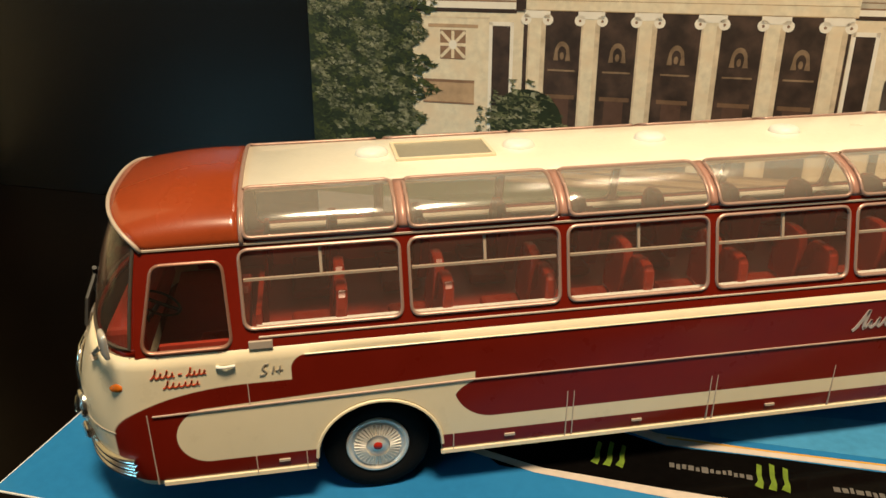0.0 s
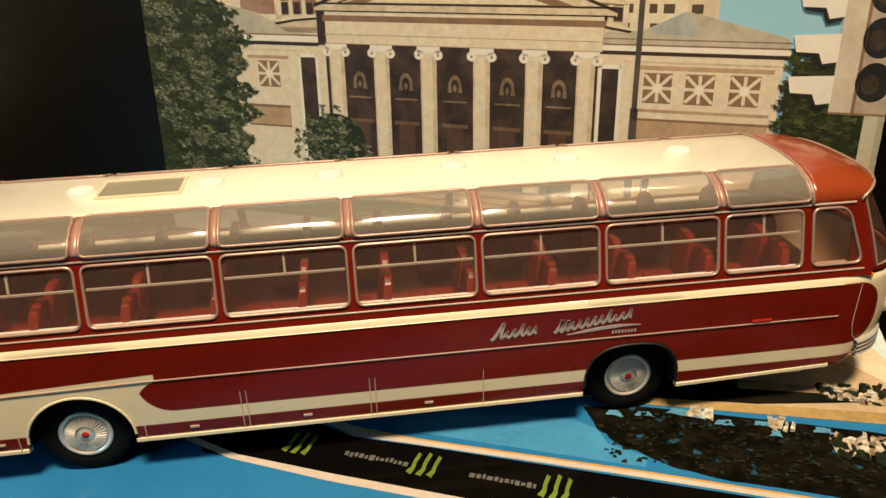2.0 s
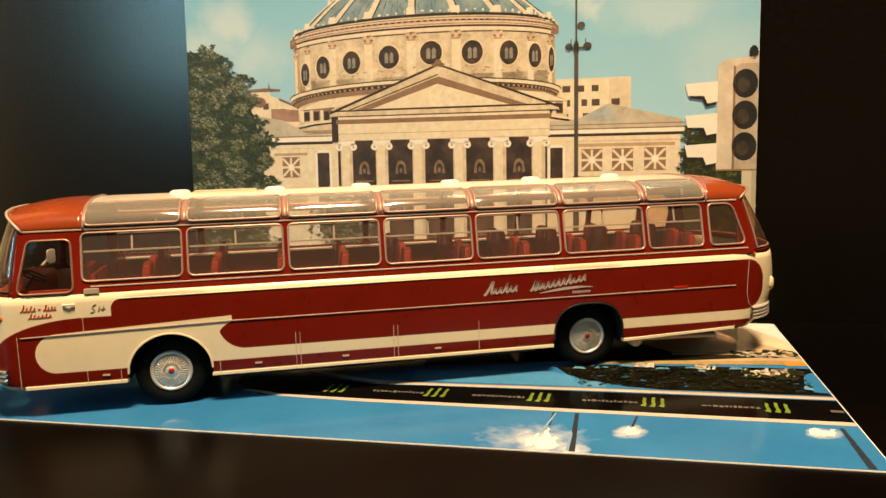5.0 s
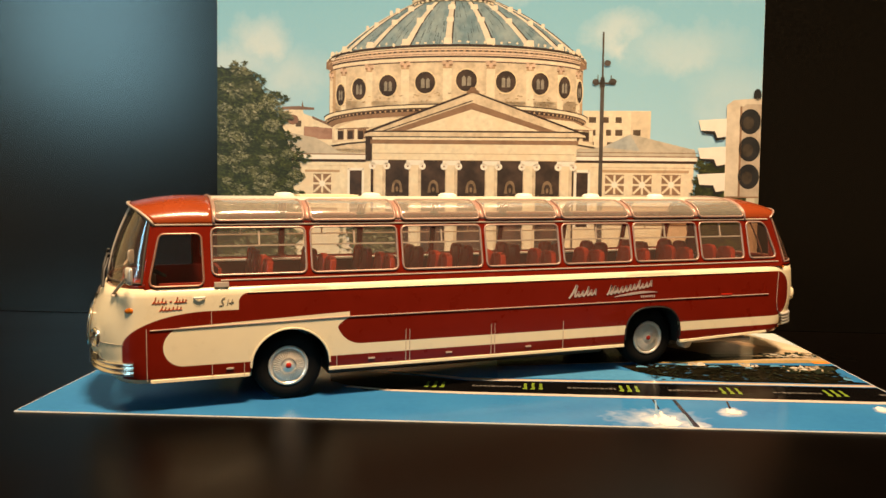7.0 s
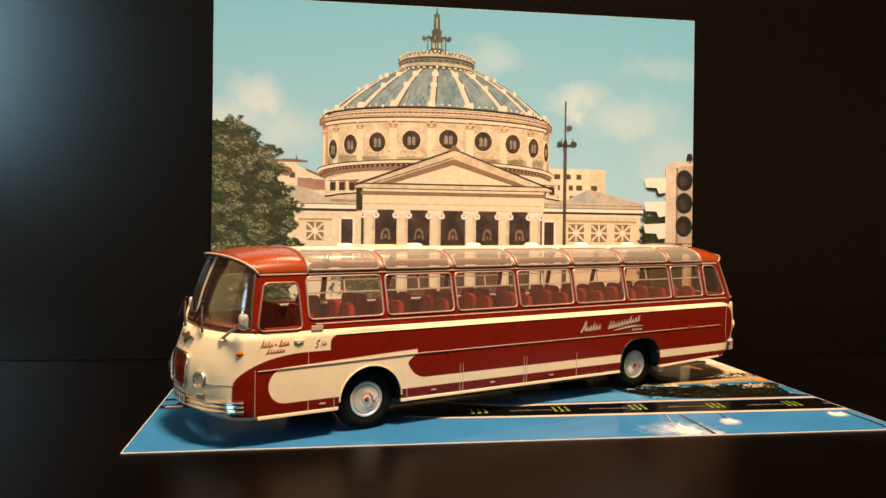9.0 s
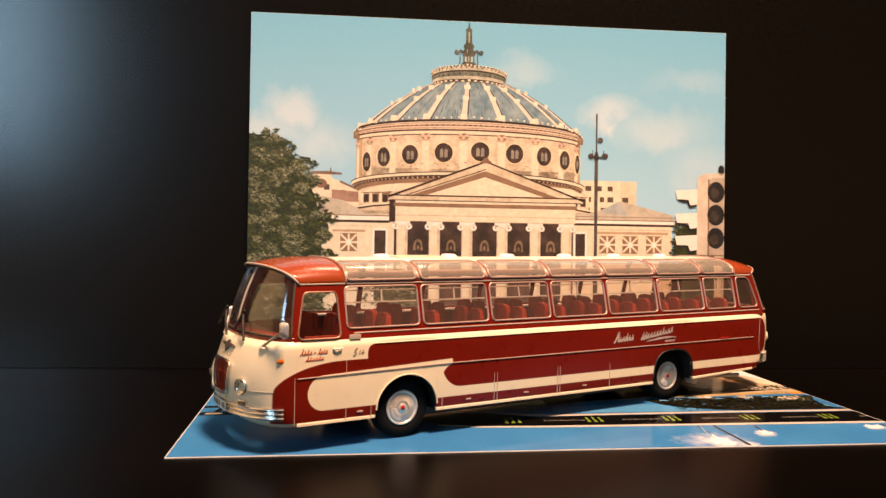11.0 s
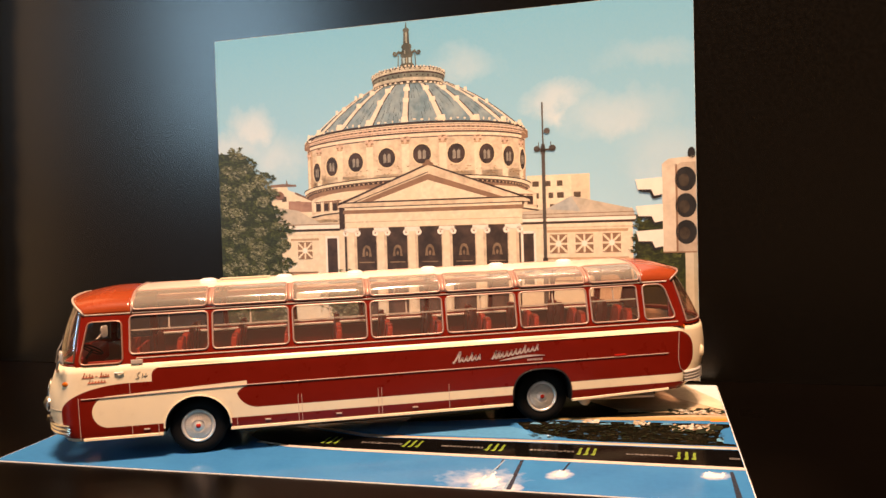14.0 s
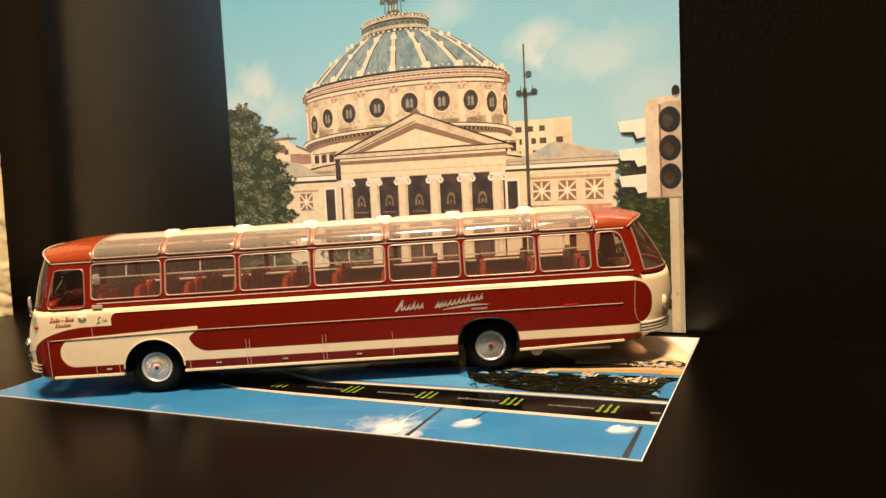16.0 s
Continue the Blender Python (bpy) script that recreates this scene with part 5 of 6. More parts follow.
for s in (-1, 1):
    words = [scribble(111.8, 114.6, 29.7, 0.2, 4.2, {}, 1, 0.75, s, 0.42, 2), scribble(114.4, 123.4, 30.0, 0.5, 2.3, {2: 1.7}, 5, 0.6, s, 0.4, 3),
             scribble(128.2, 131.6, 30.2, 0.3, 3.9, {0: 1.05}, 2, 0.75, s, 0.35, 4), scribble(131.4, 148.2, 30.5, 2.2, 2.4, {5: 1.35}, 9, 0.6, s, 0.35, 5)]
    put("lettering", joined(*words), M["silverink"], label="silver pen strokes in place of side lettering")
    turn = lambda u: u if s < 0 else 262 - u
    swoosh = [(turn(131.5 + 19.5 * f), 29.3 + 2.6 * f - 1.5 * f * f * f) for f in (k / 16 for k in range(17))]
    put("lettering_swoosh", ribbon(swoosh, lambda f: 0.15 + 0.75 * math.sin(math.pi * f), s), M["silverink"])
    small = [ribbon([(turn(x), 28.5), (turn(x + 0.1), 29.4)], 0.5, s) for x in np.arange(143.6, 149.6, 0.85)]
    put("small_lettering", joined(*small), M["silverink"], label="small silver bars")
    door = [scribble(-32.2, -27.9, 34.3, 0.15, 1.1, {0: 1.8, 2: 1.5}, 4, 0.24, s, 0.3, 6), ribbon([(-27.2, 34.9), (-26.5, 34.95)], 0.24, s), scribble(-25.8, -22.2, 34.4, 0.1, 1.1, {0: 1.8}, 4, 0.24, s, 0.3, 7),
            scribble(-30.2, -23.6, 32.1, 0.2, 1.0, {0: 1.9, 4: 1.4}, 6, 0.24, s, 0.3, 8)]
    put("door_lettering", joined(*door), M["redink"], label="red pen strokes in place of door lettering")
    hook = [(-12.6, 33.0), (-11.7, 33.1), (-11.3, 33.6), (-11.7, 34.1), (-12.0, 34.5), (-11.5, 35.2), (-10.8, 35.4)]
    badge = [ribbon(hook, 0.26, s), ribbon([(-10.2, 33.3), (-9.8, 34.8)], 0.3, s), ribbon([(-9.0, 33.3), (-8.6, 34.8)], 0.3, s), ribbon([(-9.6, 33.8), (-8.2, 33.9)], 0.2, s)]
    put("badge", joined(*badge), M["inkgrey"], label="grey strokes in place of a badge")


# roof
RB, RA, RH = 57.8, 24.5, 8.6


def roof_pt(x, a, grow=0.0):
    """A point of the roof: a from 0 at the near gutter to pi at the far one."""
    f = max(0.0, (-13.6 - x) / 26.4)
    b = max(0.0, (x - 196.0) / 22.0)
    h = RH - 2.6 * f * f - 4.0 * b * b
    c = math.cos(a)
    return (x, -(RA + grow) * math.copysign(abs(c) ** 0.8, c), RB + (h + grow) * abs(math.sin(a)) ** 0.8)


def front_cap():
    rows = []
    for i in range(13):
        f = i / 12
        row = []
        for k in range(33):
            a = math.pi * k / 32
            lip = -31.2 - 7.6 * math.sin(a)
            x = -13.6 + (lip + 13.6) * f
            p = roof_pt(x, a)
            row.append((x, p[1], p[2] + 0.5 * math.sin(math.pi * f) * math.sin(a)))
        rows.append(row)
    return grid(rows), rows[-1]


def rear_cap():
    rows = []
    for i in range(11):
        f = i / 10
        row = []
        for k in range(33):
            a = math.pi * k / 32
            lip = 209.5 + 9.5 * math.sin(a)
            x = 196.0 + (lip - 196.0) * f
            p = roof_pt(x, a)
            row.append((x, p[1] * (1 - 0.03 * f), p[2] + 0.4 * math.sin(math.pi * f) * math.sin(a)))
        rows.append(row)
    return grid(rows), rows[-1]


bm, front_lip = front_cap()
thick(put("front_roof", bm, M["dome_red"], label="brick red front roof dome", smooth=True), 0.0008)
bm, rear_lip = rear_cap()
thick(put("rear_roof", bm, M["dome_red"], label="brick red rear roof dome", smooth=True), 0.0008)
put("front_visor_rim", tube(front_lip, 0.42, 6), M["trim"], label="chrome visor rim", smooth=True)
put("rear_visor_rim", tube(rear_lip, 0.4, 6), M["frame"], smooth=True)
put("front_roof_rim", tube([roof_pt(-13.6, math.pi * k / 32, 0.1) for k in range(33)], 0.45, 6), M["frame"], smooth=True)
put("rear_roof_rim", tube([roof_pt(196.0, math.pi * k / 32, 0.1) for k in range(33)], 0.45, 6), M["frame"], smooth=True)
A0, A1 = 0.09, 1.02
deck = joined(grid([[roof_pt(x, A1 + (math.pi - 2 * A1) * k / 20) for k in range(21)] for x in (-13.6, 40, 90, 140, 196.0)]))
thick(put("roof_deck", deck, M["overlit_cream"], label="cream roof between the curved roof windows", smooth=True), 0.0008)
for s in (-1, 1):
    side = lambda a: a if s < 0 else math.pi - a
    rail = grid([[roof_pt(x, side(A0 * k / 4)) for k in range(5)] for x in (-13.6, 60, 130, 196.0)])
    thick(put("roof_rail", rail, M["red"], smooth=True), 0.0008)
    for k, (a, b) in enumerate(BAYS):
        a, b = max(a, -13.6) - 0.1, (b + 0.1 if k < 6 else 195.7)
        pane = grid([[roof_pt(a + 0.4 + (b - a - 0.8) * (g + 1) / 2, side(A0 + (A1 - A0) * j / 12), 0.2 + 0.5 * math.sin(math.pi * j / 12) ** 0.8 * (1 - g ** 6)) for j in range(13)] for g in (-1, -0.92, -0.8, -0.6, -0.3, 0, 0.3, 0.6, 0.8, 0.92, 1)])
        flatloop = round_poly([(a + 0.5, A0 * 14 + 0.1), (b - 0.5, A0 * 14 + 0.1), (b - 0.5, A1 * 14 - 0.1), (a + 0.5, A1 * 14 - 0.1)], 1.6)
        dense = []
        for i, p in enumerate(flatloop):
            q = flatloop[(i + 1) % len(flatloop)]
            m = max(1, int((Vector(q) - Vector(p)).length / 1.2)) if abs(q[1] - p[1]) > 1 else 1
            dense += [(p[0] + (q[0] - p[0]) * j / m, p[1] + (q[1] - p[1]) * j / m) for j in range(m)]
        frame_bm = tube([roof_pt(x, side(v / 14), 0.2) for x, v in dense], 0.42, 6, closed=True)
        rw = put("roof_window", frame_bm, M["frame"], label="curved smoky roof window", smooth=True)
        put("pane", pane, M["roof_glass"], rw, smooth=True)
        if k:
            rib = grid([[roof_pt(x, side(A0 + (A1 - A0) * j / 10), 0.05) for j in range(11)] for x in (a - 1.5, a + 0.5)])
            thick(put("roof_rib", rib, M["rib"], smooth=True), 0.0007)
hatch = put("roof_hatch", joined(box(17, 38, -6.4, -5.6, 66.0, 67.0, 0.2), box(17, 38, 5.6, 6.4, 66.0, 67.0, 0.2), box(17, 17.8, -5.6, 5.6, 66.0, 67.0, 0.2), box(37.2, 38, -5.6, 5.6, 66.0, 67.0, 0.2)), M["cream"], label="rectangular grey roof hatch")
put("hatch_panel", box(17.8, 37.2, -5.6, 5.6, 65.8, 66.65), paint("grey_hatch", (0.30, 0.27, 0.20), 0.3, vary=0.15), hatch, "grey panel")
for x in (12.6, 44.4, 74.6, 107.2, 138.0, 169.6):
    put("roof_vent", moved(lathe([(0, 1.5), (2.4, 1.35), (3.3, 0.9), (3.6, 0.2), (3.7, -0.4)], 24, "z"), pose(x, 0, RB + RH - 0.1) @ Matrix.Diagonal((1, 0.9, 1, 1))), M["white"], label="white roof vent cap", smooth=True)


# windscreen and rear window
def screen(low, high, n, m, bulge):
    rows = []
    for i in range(m + 1):
        f = i / m
        row = []
        for k in range(n + 1):
            p, q = Vector(low(k / n)), Vector(high(k / n))
            r = p.lerp(q, f)
            r.x += bulge * math.sin(math.pi * f) * math.sin(math.pi * k / n)
            row.append(tuple(r))
        rows.append(row)
    return rows


def front_low(t):
    a = math.radians(-90 + 180 * t)
    return (FX - 12.6 * math.cos(a) ** 0.92, 28.75 * math.copysign(abs(math.sin(a)) ** 0.92, math.sin(a)), 38.7)


def front_high(t):
    a = math.pi * t
    return (-31.4 - 6.4 * math.sin(a), -(RA - 0.3) * math.copysign(abs(math.cos(a)) ** 0.8, math.cos(a)), RB + (RH - 3.0) * abs(math.sin(a)) ** 0.8 - 0.2)


def rear_low(t):
    a = math.radians(-90 + 180 * t)
    return (RX + 2 + 23.2 * math.cos(a) ** 0.8, 28.5 * math.copysign(abs(math.sin(a)) ** 0.85, math.sin(a)), 38.7)


def rear_high(t):
    a = math.pi * t
    return (208.6 + 8.6 * math.sin(a), -(RA - 0.9) * math.copysign(abs(math.cos(a)) ** 0.8, math.cos(a)), RB + (RH - 4.6) * abs(math.sin(a)) ** 0.8 - 0.2)


def screens(name, low, high, bulge, edge, label):
    rows = screen(low, high, 40, 12, bulge)
    lo, hi = edge
    glass = [r[lo:40 - lo + 1] for r in rows[1:]]
    pane = put(name, grid(glass), M["screen_glass"] if name == "windscreen" else M["dark_glass"], label=label, smooth=True)
    for part_rows in ([r[:lo + 1] for r in rows], [r[40 - lo:] for r in rows], [r for r in rows[:2]]):
        thick(put("screen_pillar", grid(part_rows), M["red"], smooth=True), 0.0009)
    loop = [glass[0][k] for k in range(len(glass[0]))] + [g[-1] for g in glass[1:]] + [glass[-1][k] for k in range(len(glass[0]) - 2, -1, -1)] + [g[0] for g in glass[-2:0:-1]]
    put("rubber_seal", tube(loop, 0.38, 6, closed=True), M["chassis"] if name == "windscreen" else M["frame"], pane, smooth=True)
    return rows, pane


rows, windscreen = screens("windscreen", front_low, front_high, -1.2, (2, 1), "curved split windscreen")
put("divider", tube([r[20] for r in rows[1:]], 0.4, 6), M["trim"], windscreen, smooth=True)
rows, rear_window = screens("rear_window", rear_low, rear_high, 1.0, (4, 1), "curved wraparound rear window")
put("divider", tube([r[20] for r in rows[1:]], 0.4, 6), M["frame"], rear_window, smooth=True)


# nose
def nose_pt(y, z, out=0.0):
    hw = half_width(z)
    s = min(1.0, abs(y) / hw) ** (1 / 0.92)
    c = math.sqrt(max(0.0, 1 - s * s)) ** 0.92
    return (FX - (nose(z) + out) * c, y, z)


loop = round_poly([(-8.0, 19.0), (8.0, 19.0), (9.4, 30.4), (-9.4, 30.4)], 3.4, 6)


def nose_patch(z0, z1, w0, w1, r, out, n=12):
    """A plate with rounded corners that follows the curve of the nose."""
    rows = []
    for i in range(n + 1):
        z = z0 + (z1 - z0) * (0.5 - 0.5 * math.cos(math.pi * i / n))
        w = w0 + (w1 - w0) * (z - z0) / (z1 - z0)
        d = min(z - z0, z1 - z)
        if d < r:
            w -= r - math.sqrt(max(0.0, r * r - (r - d) ** 2))
        rows.append([nose_pt(w * (2 * k / n - 1), z, out) for k in range(n + 1)])
    return grid(rows)


grille = put("grille", nose_patch(19.0, 30.4, 8.0, 9.4, 3.4, 0.35), M["red"], label="red grille panel in a chrome oval frame", smooth=True)
put("grille_frame", tube([nose_pt(y, z, 0.7) for y, z in loop], 0.5, 6, closed=True), M["chrome"], grille, smooth=True)
put("grille_crest", nose_patch(23.0, 26.8, 1.3, 1.9, 0.9, 0.6, 6), M["dome_red"], grille, smooth=True)
tops = ((-6.8, 35.4, 35.1), (-5.2, 35.9, 35.0), (-3.6, 36.0, 34.9), (-2.0, 35.9, 34.7), (-1.0, 36.6, 34.0), (0.0, 37.0, 33.2), (1.0, 36.6, 34.0), (2.0, 35.9, 34.7), (3.6, 36.0, 34.9), (5.2, 35.9, 35.0), (6.8, 35.4, 35.1))
thick(put("emblem", grid([[nose_pt(y, z, 0.75) for y, z, _ in tops], [nose_pt(y, z, 0.75) for y, _, z in tops]]), M["chassis"], label="dark winged emblem"), 0.0006)
for k in range(5):
    y = -5 + 2.5 * k
    put("nose_letter_bar", tube([nose_pt(y, 31.8, 0.25), nose_pt(y, 32.9, 0.25)], 0.3, 5), M["inkgrey"])
for s in (-1, 1):
    y, z = s * 16.4, 22.8
    p = nose_pt(y, z)
    turn = -s * 22
    m = pose(p[0] + 0.6, p[1], p[2], 0, 0, turn) @ Matrix.Scale(0.86, 4)
    head = put("headlight", moved(lathe([(2.9, 1.2), (3.4, 0.4), (3.7, -0.7), (3.55, -1.5), (3.2, -1.8), (2.95, -1.6), (2.85, -0.8), (0.0, -0.3)], 28, "x"), m), M["chrome"], label="round chrome rimmed headlight", smooth=True)
    put("reflector", moved(lathe([(2.85, -1.2), (1.6, -0.5), (0, -0.1)], 24, "x"), m), M["chrome"], head, smooth=True)
    put("lens", moved(lathe([(2.95, -1.5), (2.4, -2.3), (1.3, -2.9), (0, -3.1)], 24, "x"), m), M["lens"], head, smooth=True)
    p = nose_pt(s * 17.4, 17.4)
    fog = put("fog_light", moved(box(-1.4, 0.6, -1.9, 1.9, -1.2, 1.2, 0.4), pose(p[0], p[1], p[2], 0, 0, -s * 24)), M["chrome"], label="small chrome fog light")
    put("fog_lens", moved(box(-1.7, -1.35, -1.5, 1.5, -0.85, 0.85, 0.15), pose(p[0], p[1], p[2], 0, 0, -s * 24)), M["lens"], fog)
    # mirror: a foot on the cowl, a slanting arm and a flat rounded head
    base = Vector(nose_pt(s * 21.8, 36.8, 0.3))
    head_at = Vector((base[0] + 4.6, s * 30.4, 43.2))
    mirror = put("wing_mirror", tube([base, base.lerp(head_at, 0.5) + Vector((-0.5, 0, -0.3)), head_at + Vector((-0.5, 0, -0.4))], 0.5, 8), M["trim"], label="silver wing mirror on a slanting arm", smooth=True)
    outline = round_poly([(-1.9, -2.7), (1.9, -2.7), (2.1, 2.7), (-2.1, 2.7)], 1.3, 5)
    plate = grid([[(dx, u * g, w * g) for u, w in outline] for dx, g in ((-0.75, 0.0), (-0.7, 0.6), (-0.35, 0.93), (0.0, 1.0), (0.35, 0.97), (0.4, 0.85), (0.4, 0.0))], wrap=True)
    put("mirror_head", moved(plate, Matrix.Translation(head_at) @ pose(0, 0, 0, 0, 0, -s * 25)), M["mirror_silver"], mirror, smooth=True)
    put("mirror_foot", moved(lathe([(0, 0.4), (1.2, 0.3), (1.5, -0.3)], 16, "z"), pose(base[0] + 0.3, base[1], base[2] - 0.1, 0, 0, 0) @ Matrix.Diagonal((0.7, 1.3, 1, 1))), M["trim"], mirror, smooth=True)
    # wiper
    foot = Vector(nose_pt(-3 + 9 * s, 38.0, 0.9))
    tip = foot + Vector((1.7, 6.4, 8.6))
    wiper = put("wiper", tube([foot, foot.lerp(tip, 0.5) + Vector((-0.5, -0.8, 0.3)), tip], 0.48, 6), M["black"], label="black windscreen wiper")
    put("wiper_blade", tube([tip + Vector((-1.7, 3.6, -5.6)), tip + Vector((-0.7, 1.6, -1.9)), tip + Vector((0.2, -0.9, 1.3))], 0.48, 6), M["black"], wiper)

for s in (-1, 1):
    put("nose_seam", tube([nose_pt(s * y, 21.9, 0.05) for y in (18.5, 20.5, 22.5, 24.5, 26, 27)], 0.14, 5), M["inkgrey"])

# bumpers
def bumper_rows(fn, span, z0, ridges, height):
    rows = []
    prof = []
    for k in range(ridges):
        z = z0 + height * k / ridges
        d = height / ridges
        prof += [(0.35, z + 0.02 * d), (1.05, z + 0.22 * d), (1.25, z + 0.5 * d), (1.05, z + 0.78 * d), (0.35, z + 0.98 * d)]
    prof = [(-0.6, z0)] + prof + [(-0.6, z0 + height)]
    for out, z in prof:
        rows.append([fn(t, z, out) for t in np.linspace(-span, span, 41)])
    return rows


def round_nose(t, z, out):
    a = math.radians(t)
    hw = half_width(15)
    return (FX - (nose(15) + out) * math.cos(a) ** 0.92, (hw + out) * math.copysign(abs(math.sin(a)) ** 0.92, math.sin(a)), z)


put("front_bumper", grid(bumper_rows(round_nose, 76, 12.2, 3, 4.4)), M["chrome"], label="ribbed chrome front bumper", smooth=True)
put("number_plate", mesh([round_nose(a, z, 1.5) for z in (13.0, 16.0) for a in np.linspace(-12, 12, 7)], [(k, k + 1, k + 8, k + 7) for k in range(6)]), M["white"], label="white number plate with plain bars")
put("plate_bars", joined(*[mesh([round_nose(a + da, z, 1.6) for z in (13.6, 15.4) for da in (0, 1.6)], [(0, 1, 3, 2)]) for a in (-10, -7, -2, 1, 4, 8)]), M["black"])


def round_tail(t, z, out):
    a = math.radians(t)
    return (RX + (tail(17) + out) * math.cos(a) ** 0.8, (half_width(17) + out) * math.copysign(abs(math.sin(a)) ** 0.85, math.sin(a)), z)


for lo, hi in ((-76, -20), (20, 76)):
    out_rows = []
    prof = [(-0.4, 14.0)] + [(o, 14.0 + 5.0 * (i + f) / 4) for i in range(4) for o, f in ((0.6, 0.04), (1.4, 0.25), (1.6, 0.5), (1.4, 0.75), (0.6, 0.96))] + [(-0.4, 19.0)]
    for o, z in prof:
        out_rows.append([round_tail(t, z, o) for t in np.linspace(lo, hi, 15)])
    put("rear_bumper", grid(out_rows), M["mirror_silver"], label="ribbed chrome corner bumper", smooth=True)
put("rear_bumper_bar", grid([[round_tail(t, z, o) for t in np.linspace(-20, 20, 11)] for o, z in ((-0.4, 14.6), (1.6, 14.9), (2.0, 16.4), (1.6, 17.9), (-0.4, 18.2))]), M["black"], smooth=True)
put("engine_grille", joined(*[mesh([((RX + tail(z) * math.cos(a) ** 0.8 + 0.25), half_width(z) * math.copysign(abs(math.sin(a)) ** 0.85, math.sin(a)), z) for z in (zz, zz + 0.7) for a in np.radians(np.linspace(-24, 24, 9))], [(k, k + 1, k + 10, k + 9) for k in range(8)]) for zz in np.arange(22.0, 35.0, 1.4)]), M["black"], label="dark slotted rear engine grille")
for s in (-1, 1):
    put("tail_light", moved(lathe([(0, 1.2), (1.4, 1.0), (2.0, 0.2), (2.1, -0.6)], 18, "x"), pose(224.6, s * 22.4, 26.0, 0, 0, s * 38) @ Matrix.Diagonal((1, 0.8, 1.35, 1))), M["cream"], label="rounded tail light housing", smooth=True)
put("exhaust_pipe", tube([(170, -22, 8.6), (190, -23.5, 8.4), (201, -24.5, 8.2)], 0.9, 10), M["trim"], label="silver exhaust pipe", smooth=True)
put("silencer", moved(lathe([(0, -2), (2.4, -2), (2.6, -1.6), (2.6, 1.6), (2.4, 2), (0, 2)], 18), pose(170, -22, 8.6)), M["trim"], smooth=True)


# wheels
def wheel(x, s):
    root = new("wheel")
    root.parent = bus
    root.matrix_local = pose(x * MM, s * (0.0210 if x > 100 else 0.0226), 0.01165) @ Matrix.Diagonal((1, s * -1, 1, 1))
    tyre = [(6.0, 2.4), (6.3, 3.1), (8.4, 3.5), (10.45, 3.2), (11.1, 2.4), (11.2, 1.6), (11.2, -2.2), (10.85, -3.2), (8.4, -3.6), (6.2, -3.2)]
    put("tyre", lathe([(r, -h) for r, h in tyre], 56), M["rubber"], root, "black rubber tyre", True)
    disc = put("hub_cap", lathe([(6.5, -2.6), (6.55, -3.35), (6.25, -3.6), (5.8, -3.45), (5.6, -3.0), (5.3, -2.95), (5.0, -3.1), (2.6, -3.5), (1.5, -3.6), (1.35, -3.75), (0, -3.8)], 56), M["wheel"], root, "fluted silver wheel disc", True)
    for k in range(36):
        a = math.tau * k / 36
        c, sn = math.cos(a), math.sin(a)
        t = 0.24
        v = [(r * c + w * sn, y, r * sn - w * c) for r, y in ((2.5, -3.50), (4.9, -3.10)) for w in (-t, t)] + [(r * c, y - 0.5, r * sn) for r, y in ((2.5, -3.50), (4.9, -3.10))]
        put("flute", mesh(v, [(0, 4, 5, 2), (1, 3, 5, 4)]), M["wheel"], disc)
    put("hub_badge", lathe([(0.95, -3.75), (0.8, -3.95), (0, -4.0)], 20), M["redlens"], disc, "red hub badge", True)
    put("inner_wheel", lathe([(0, 4.2), (9.0, 4.2), (9.8, 6.0), (9.0, 9.0), (0, 9.0)] if x > 100 else [(0, 3.0), (5.5, 3.0), (5.5, 4.5), (0, 4.5)], 32), M["rubber"], root)
    return root


for x in (9.2, 150.6):
    for s in (-1, 1):
        wheel(x, s)
    put("axle", moved(lathe([(0, -24), (1.2, -24), (1.2, 24), (0, 24)], 12), pose(x, 0, 11.3)), M["black"])

# cabin
put("cabin_floor", box(-34, 214, -26.4, 26.4, 30.0, 31.0), M["floor_in"], label="dark red cabin floor")
put("cabin_floor_step", box(-30, 210, -27.6, -26.6, 31, 40.2), M["floor_in"])
put("cabin_wall", box(-30, 210, 26.6, 27.6, 31, 40.2), M["floor_in"])
for s in (-1, 1):
    put("window_ledge", box(-12.5, 208, s * 24.6, s * 27.4, 41.0, 41.8, 0.2), M["white"], label="pale ledge along the windows")


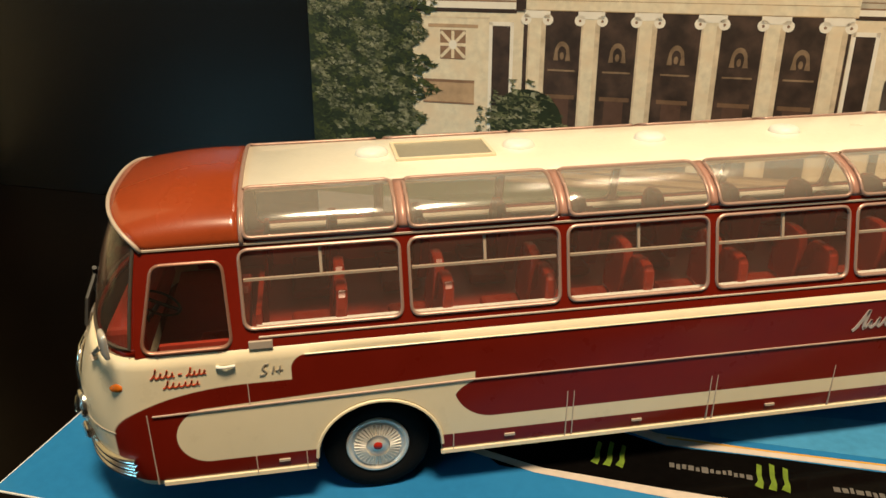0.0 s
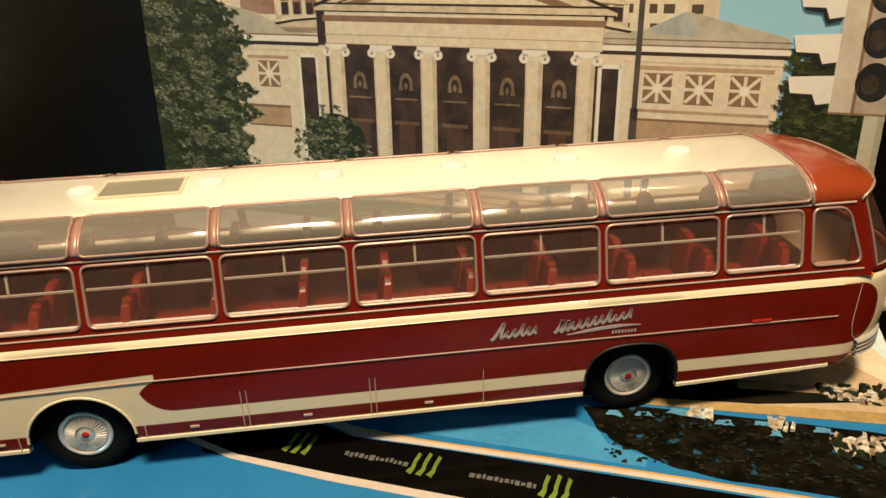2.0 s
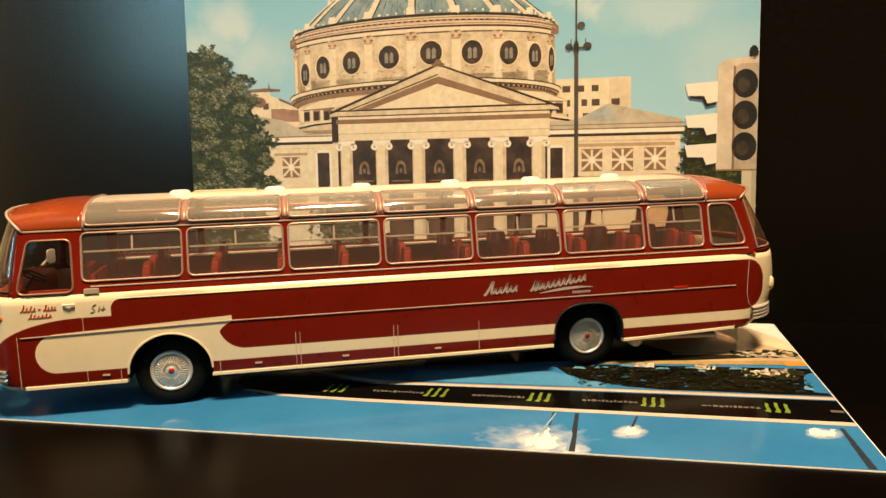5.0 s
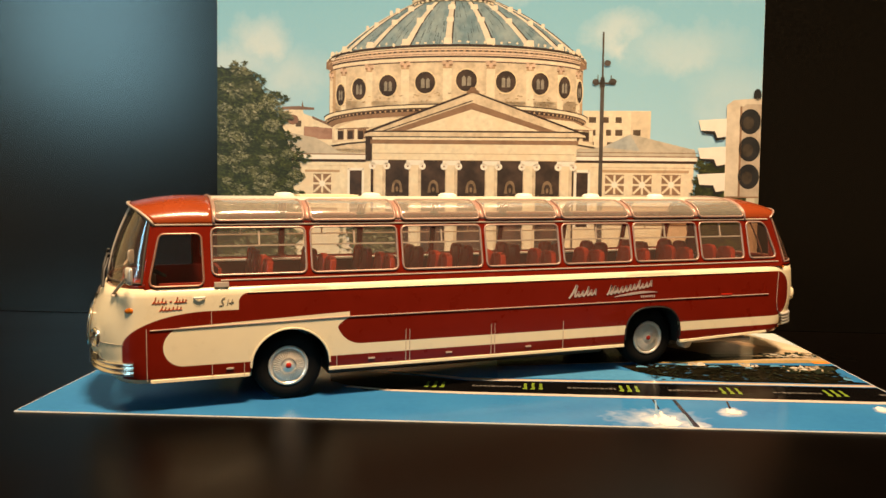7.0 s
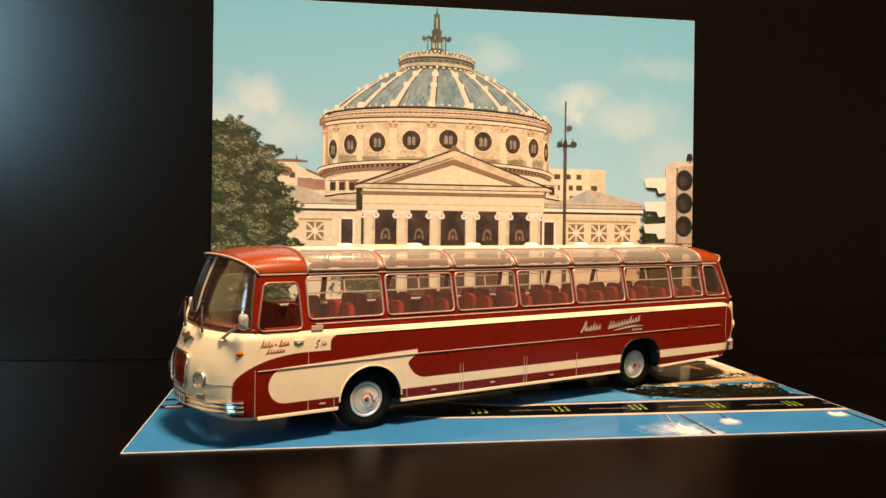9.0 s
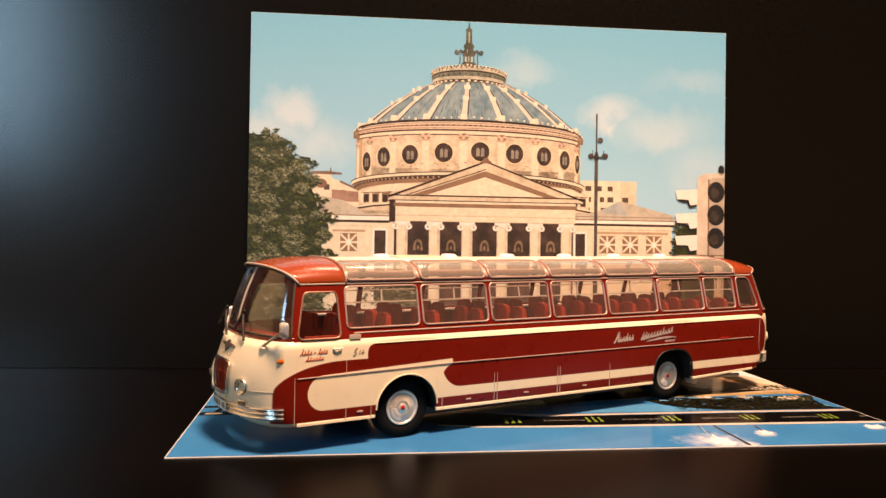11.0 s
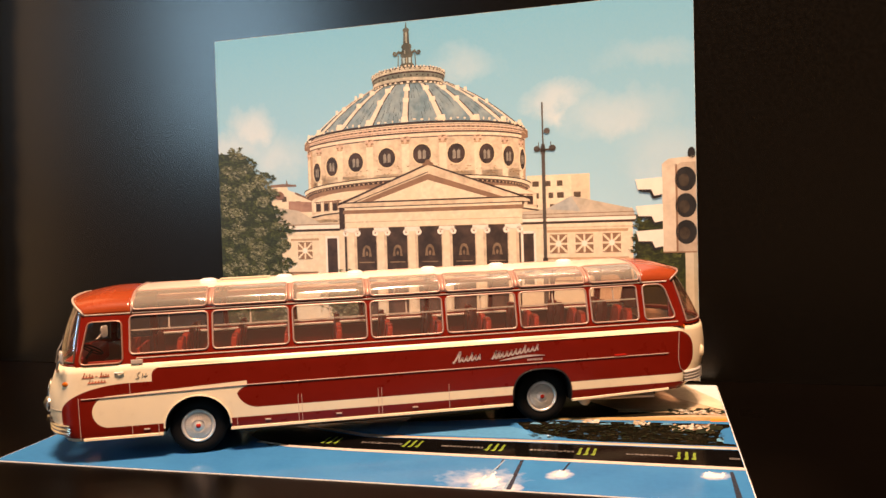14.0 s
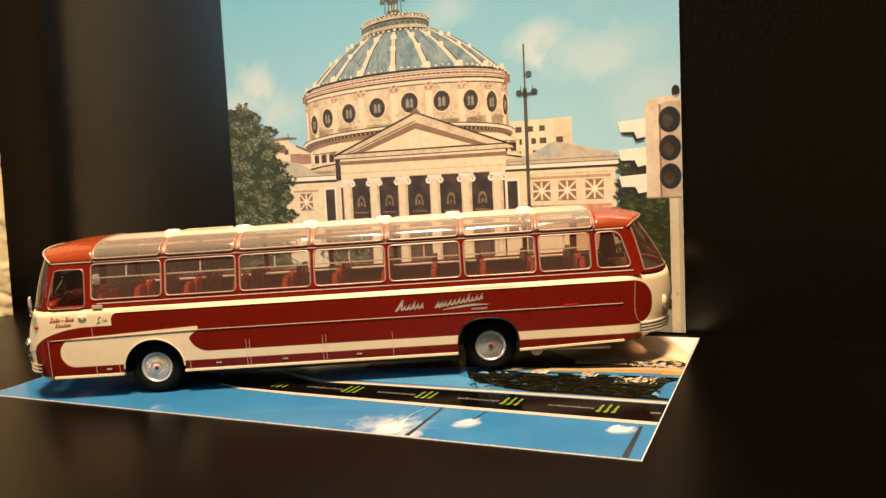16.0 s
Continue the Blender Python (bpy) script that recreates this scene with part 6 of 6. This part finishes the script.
def seat_bm(top=46.8):
    """A moulded seat: a back with a rounded top and soft edges, and a cushion."""
    half = 4.7
    arch = [(-half, 34.5), (-half - 0.2, 40), (-half, top - 3.4), (-half * 0.86, top - 1.3), (-half * 0.6, top - 0.3), (0, top), (half * 0.6, top - 0.3), (half * 0.86, top - 1.3), (half, top - 3.4), (half + 0.2, 40), (half, 34.5)]
    rows = []
    for shrink, dx in ((0.84, -0.4), (0.95, -0.3), (1.0, 0.1), (1.0, 1.4), (0.95, 1.8), (0.84, 1.9)):
        rows.append([((z - 35) * 0.10 + dx, y * shrink, 34.5 + (z - 34.5) * (0.94 + 0.06 * (shrink - 0.84) / 0.16)) for y, z in arch])
    b = grid(rows)
    for end in (0, -1):
        vs = list(b.verts)
        b.faces.new(vs[:11] if end == 0 else vs[-11:])
    bmesh.ops.recalc_face_normals(b, faces=b.faces)
    return joined(b, box(-8.6, 0.6, -4.7, 4.7, 31.2, 33.6, 0.9), box(-7.5, -0.5, -3, 3, 31, 32))


def place(ob, x, y, flip=False):
    ob.matrix_local = pose(x * MM, y * MM, 0)
    return ob


first_seat = place(put("passenger_seat", seat_bm(), M["seat"], label="red plastic passenger seat", smooth=False), 2, -20.4)
for row in range(10):
    for y in (-20.4, -9.4, 9.4, 20.4):
        if row == 0 and y == -20.4:
            continue
        ob = first_seat.copy()
        scene.collection.objects.link(ob)
        place(ob, 2 + 20.8 * row, y)
place(put("driver_seat", seat_bm(), M["seat"], label="red driver seat"), -16.5, -15)
put("dashboard", box(-41.2, -34, -20, 20, 33, 40.5, 1.2), M["floor_in"], label="dark dashboard")
put("steering_wheel", joined(moved(lathe([(4.2, -0.3), (4.6, 0), (4.2, 0.3), (3.9, 0)], 28, "z"), pose(-31.5, -15, 43, 0, 28, 0)), tube([(-31.5, -15, 43), (-36, -15, 37)], 0.5, 6), moved(box(-4, 4, -0.4, 0.4, -0.2, 0.2), pose(-31.5, -15, 43, 0, 28, 0))), M["black"], label="black steering wheel")
put("cabin_partition", box(-12.4, -11.4, -25.5, -6, 33, 44), M["seat"])
put("cabin_partition", box(-12.4, -11.4, 6, 25.5, 33, 44), M["seat"])
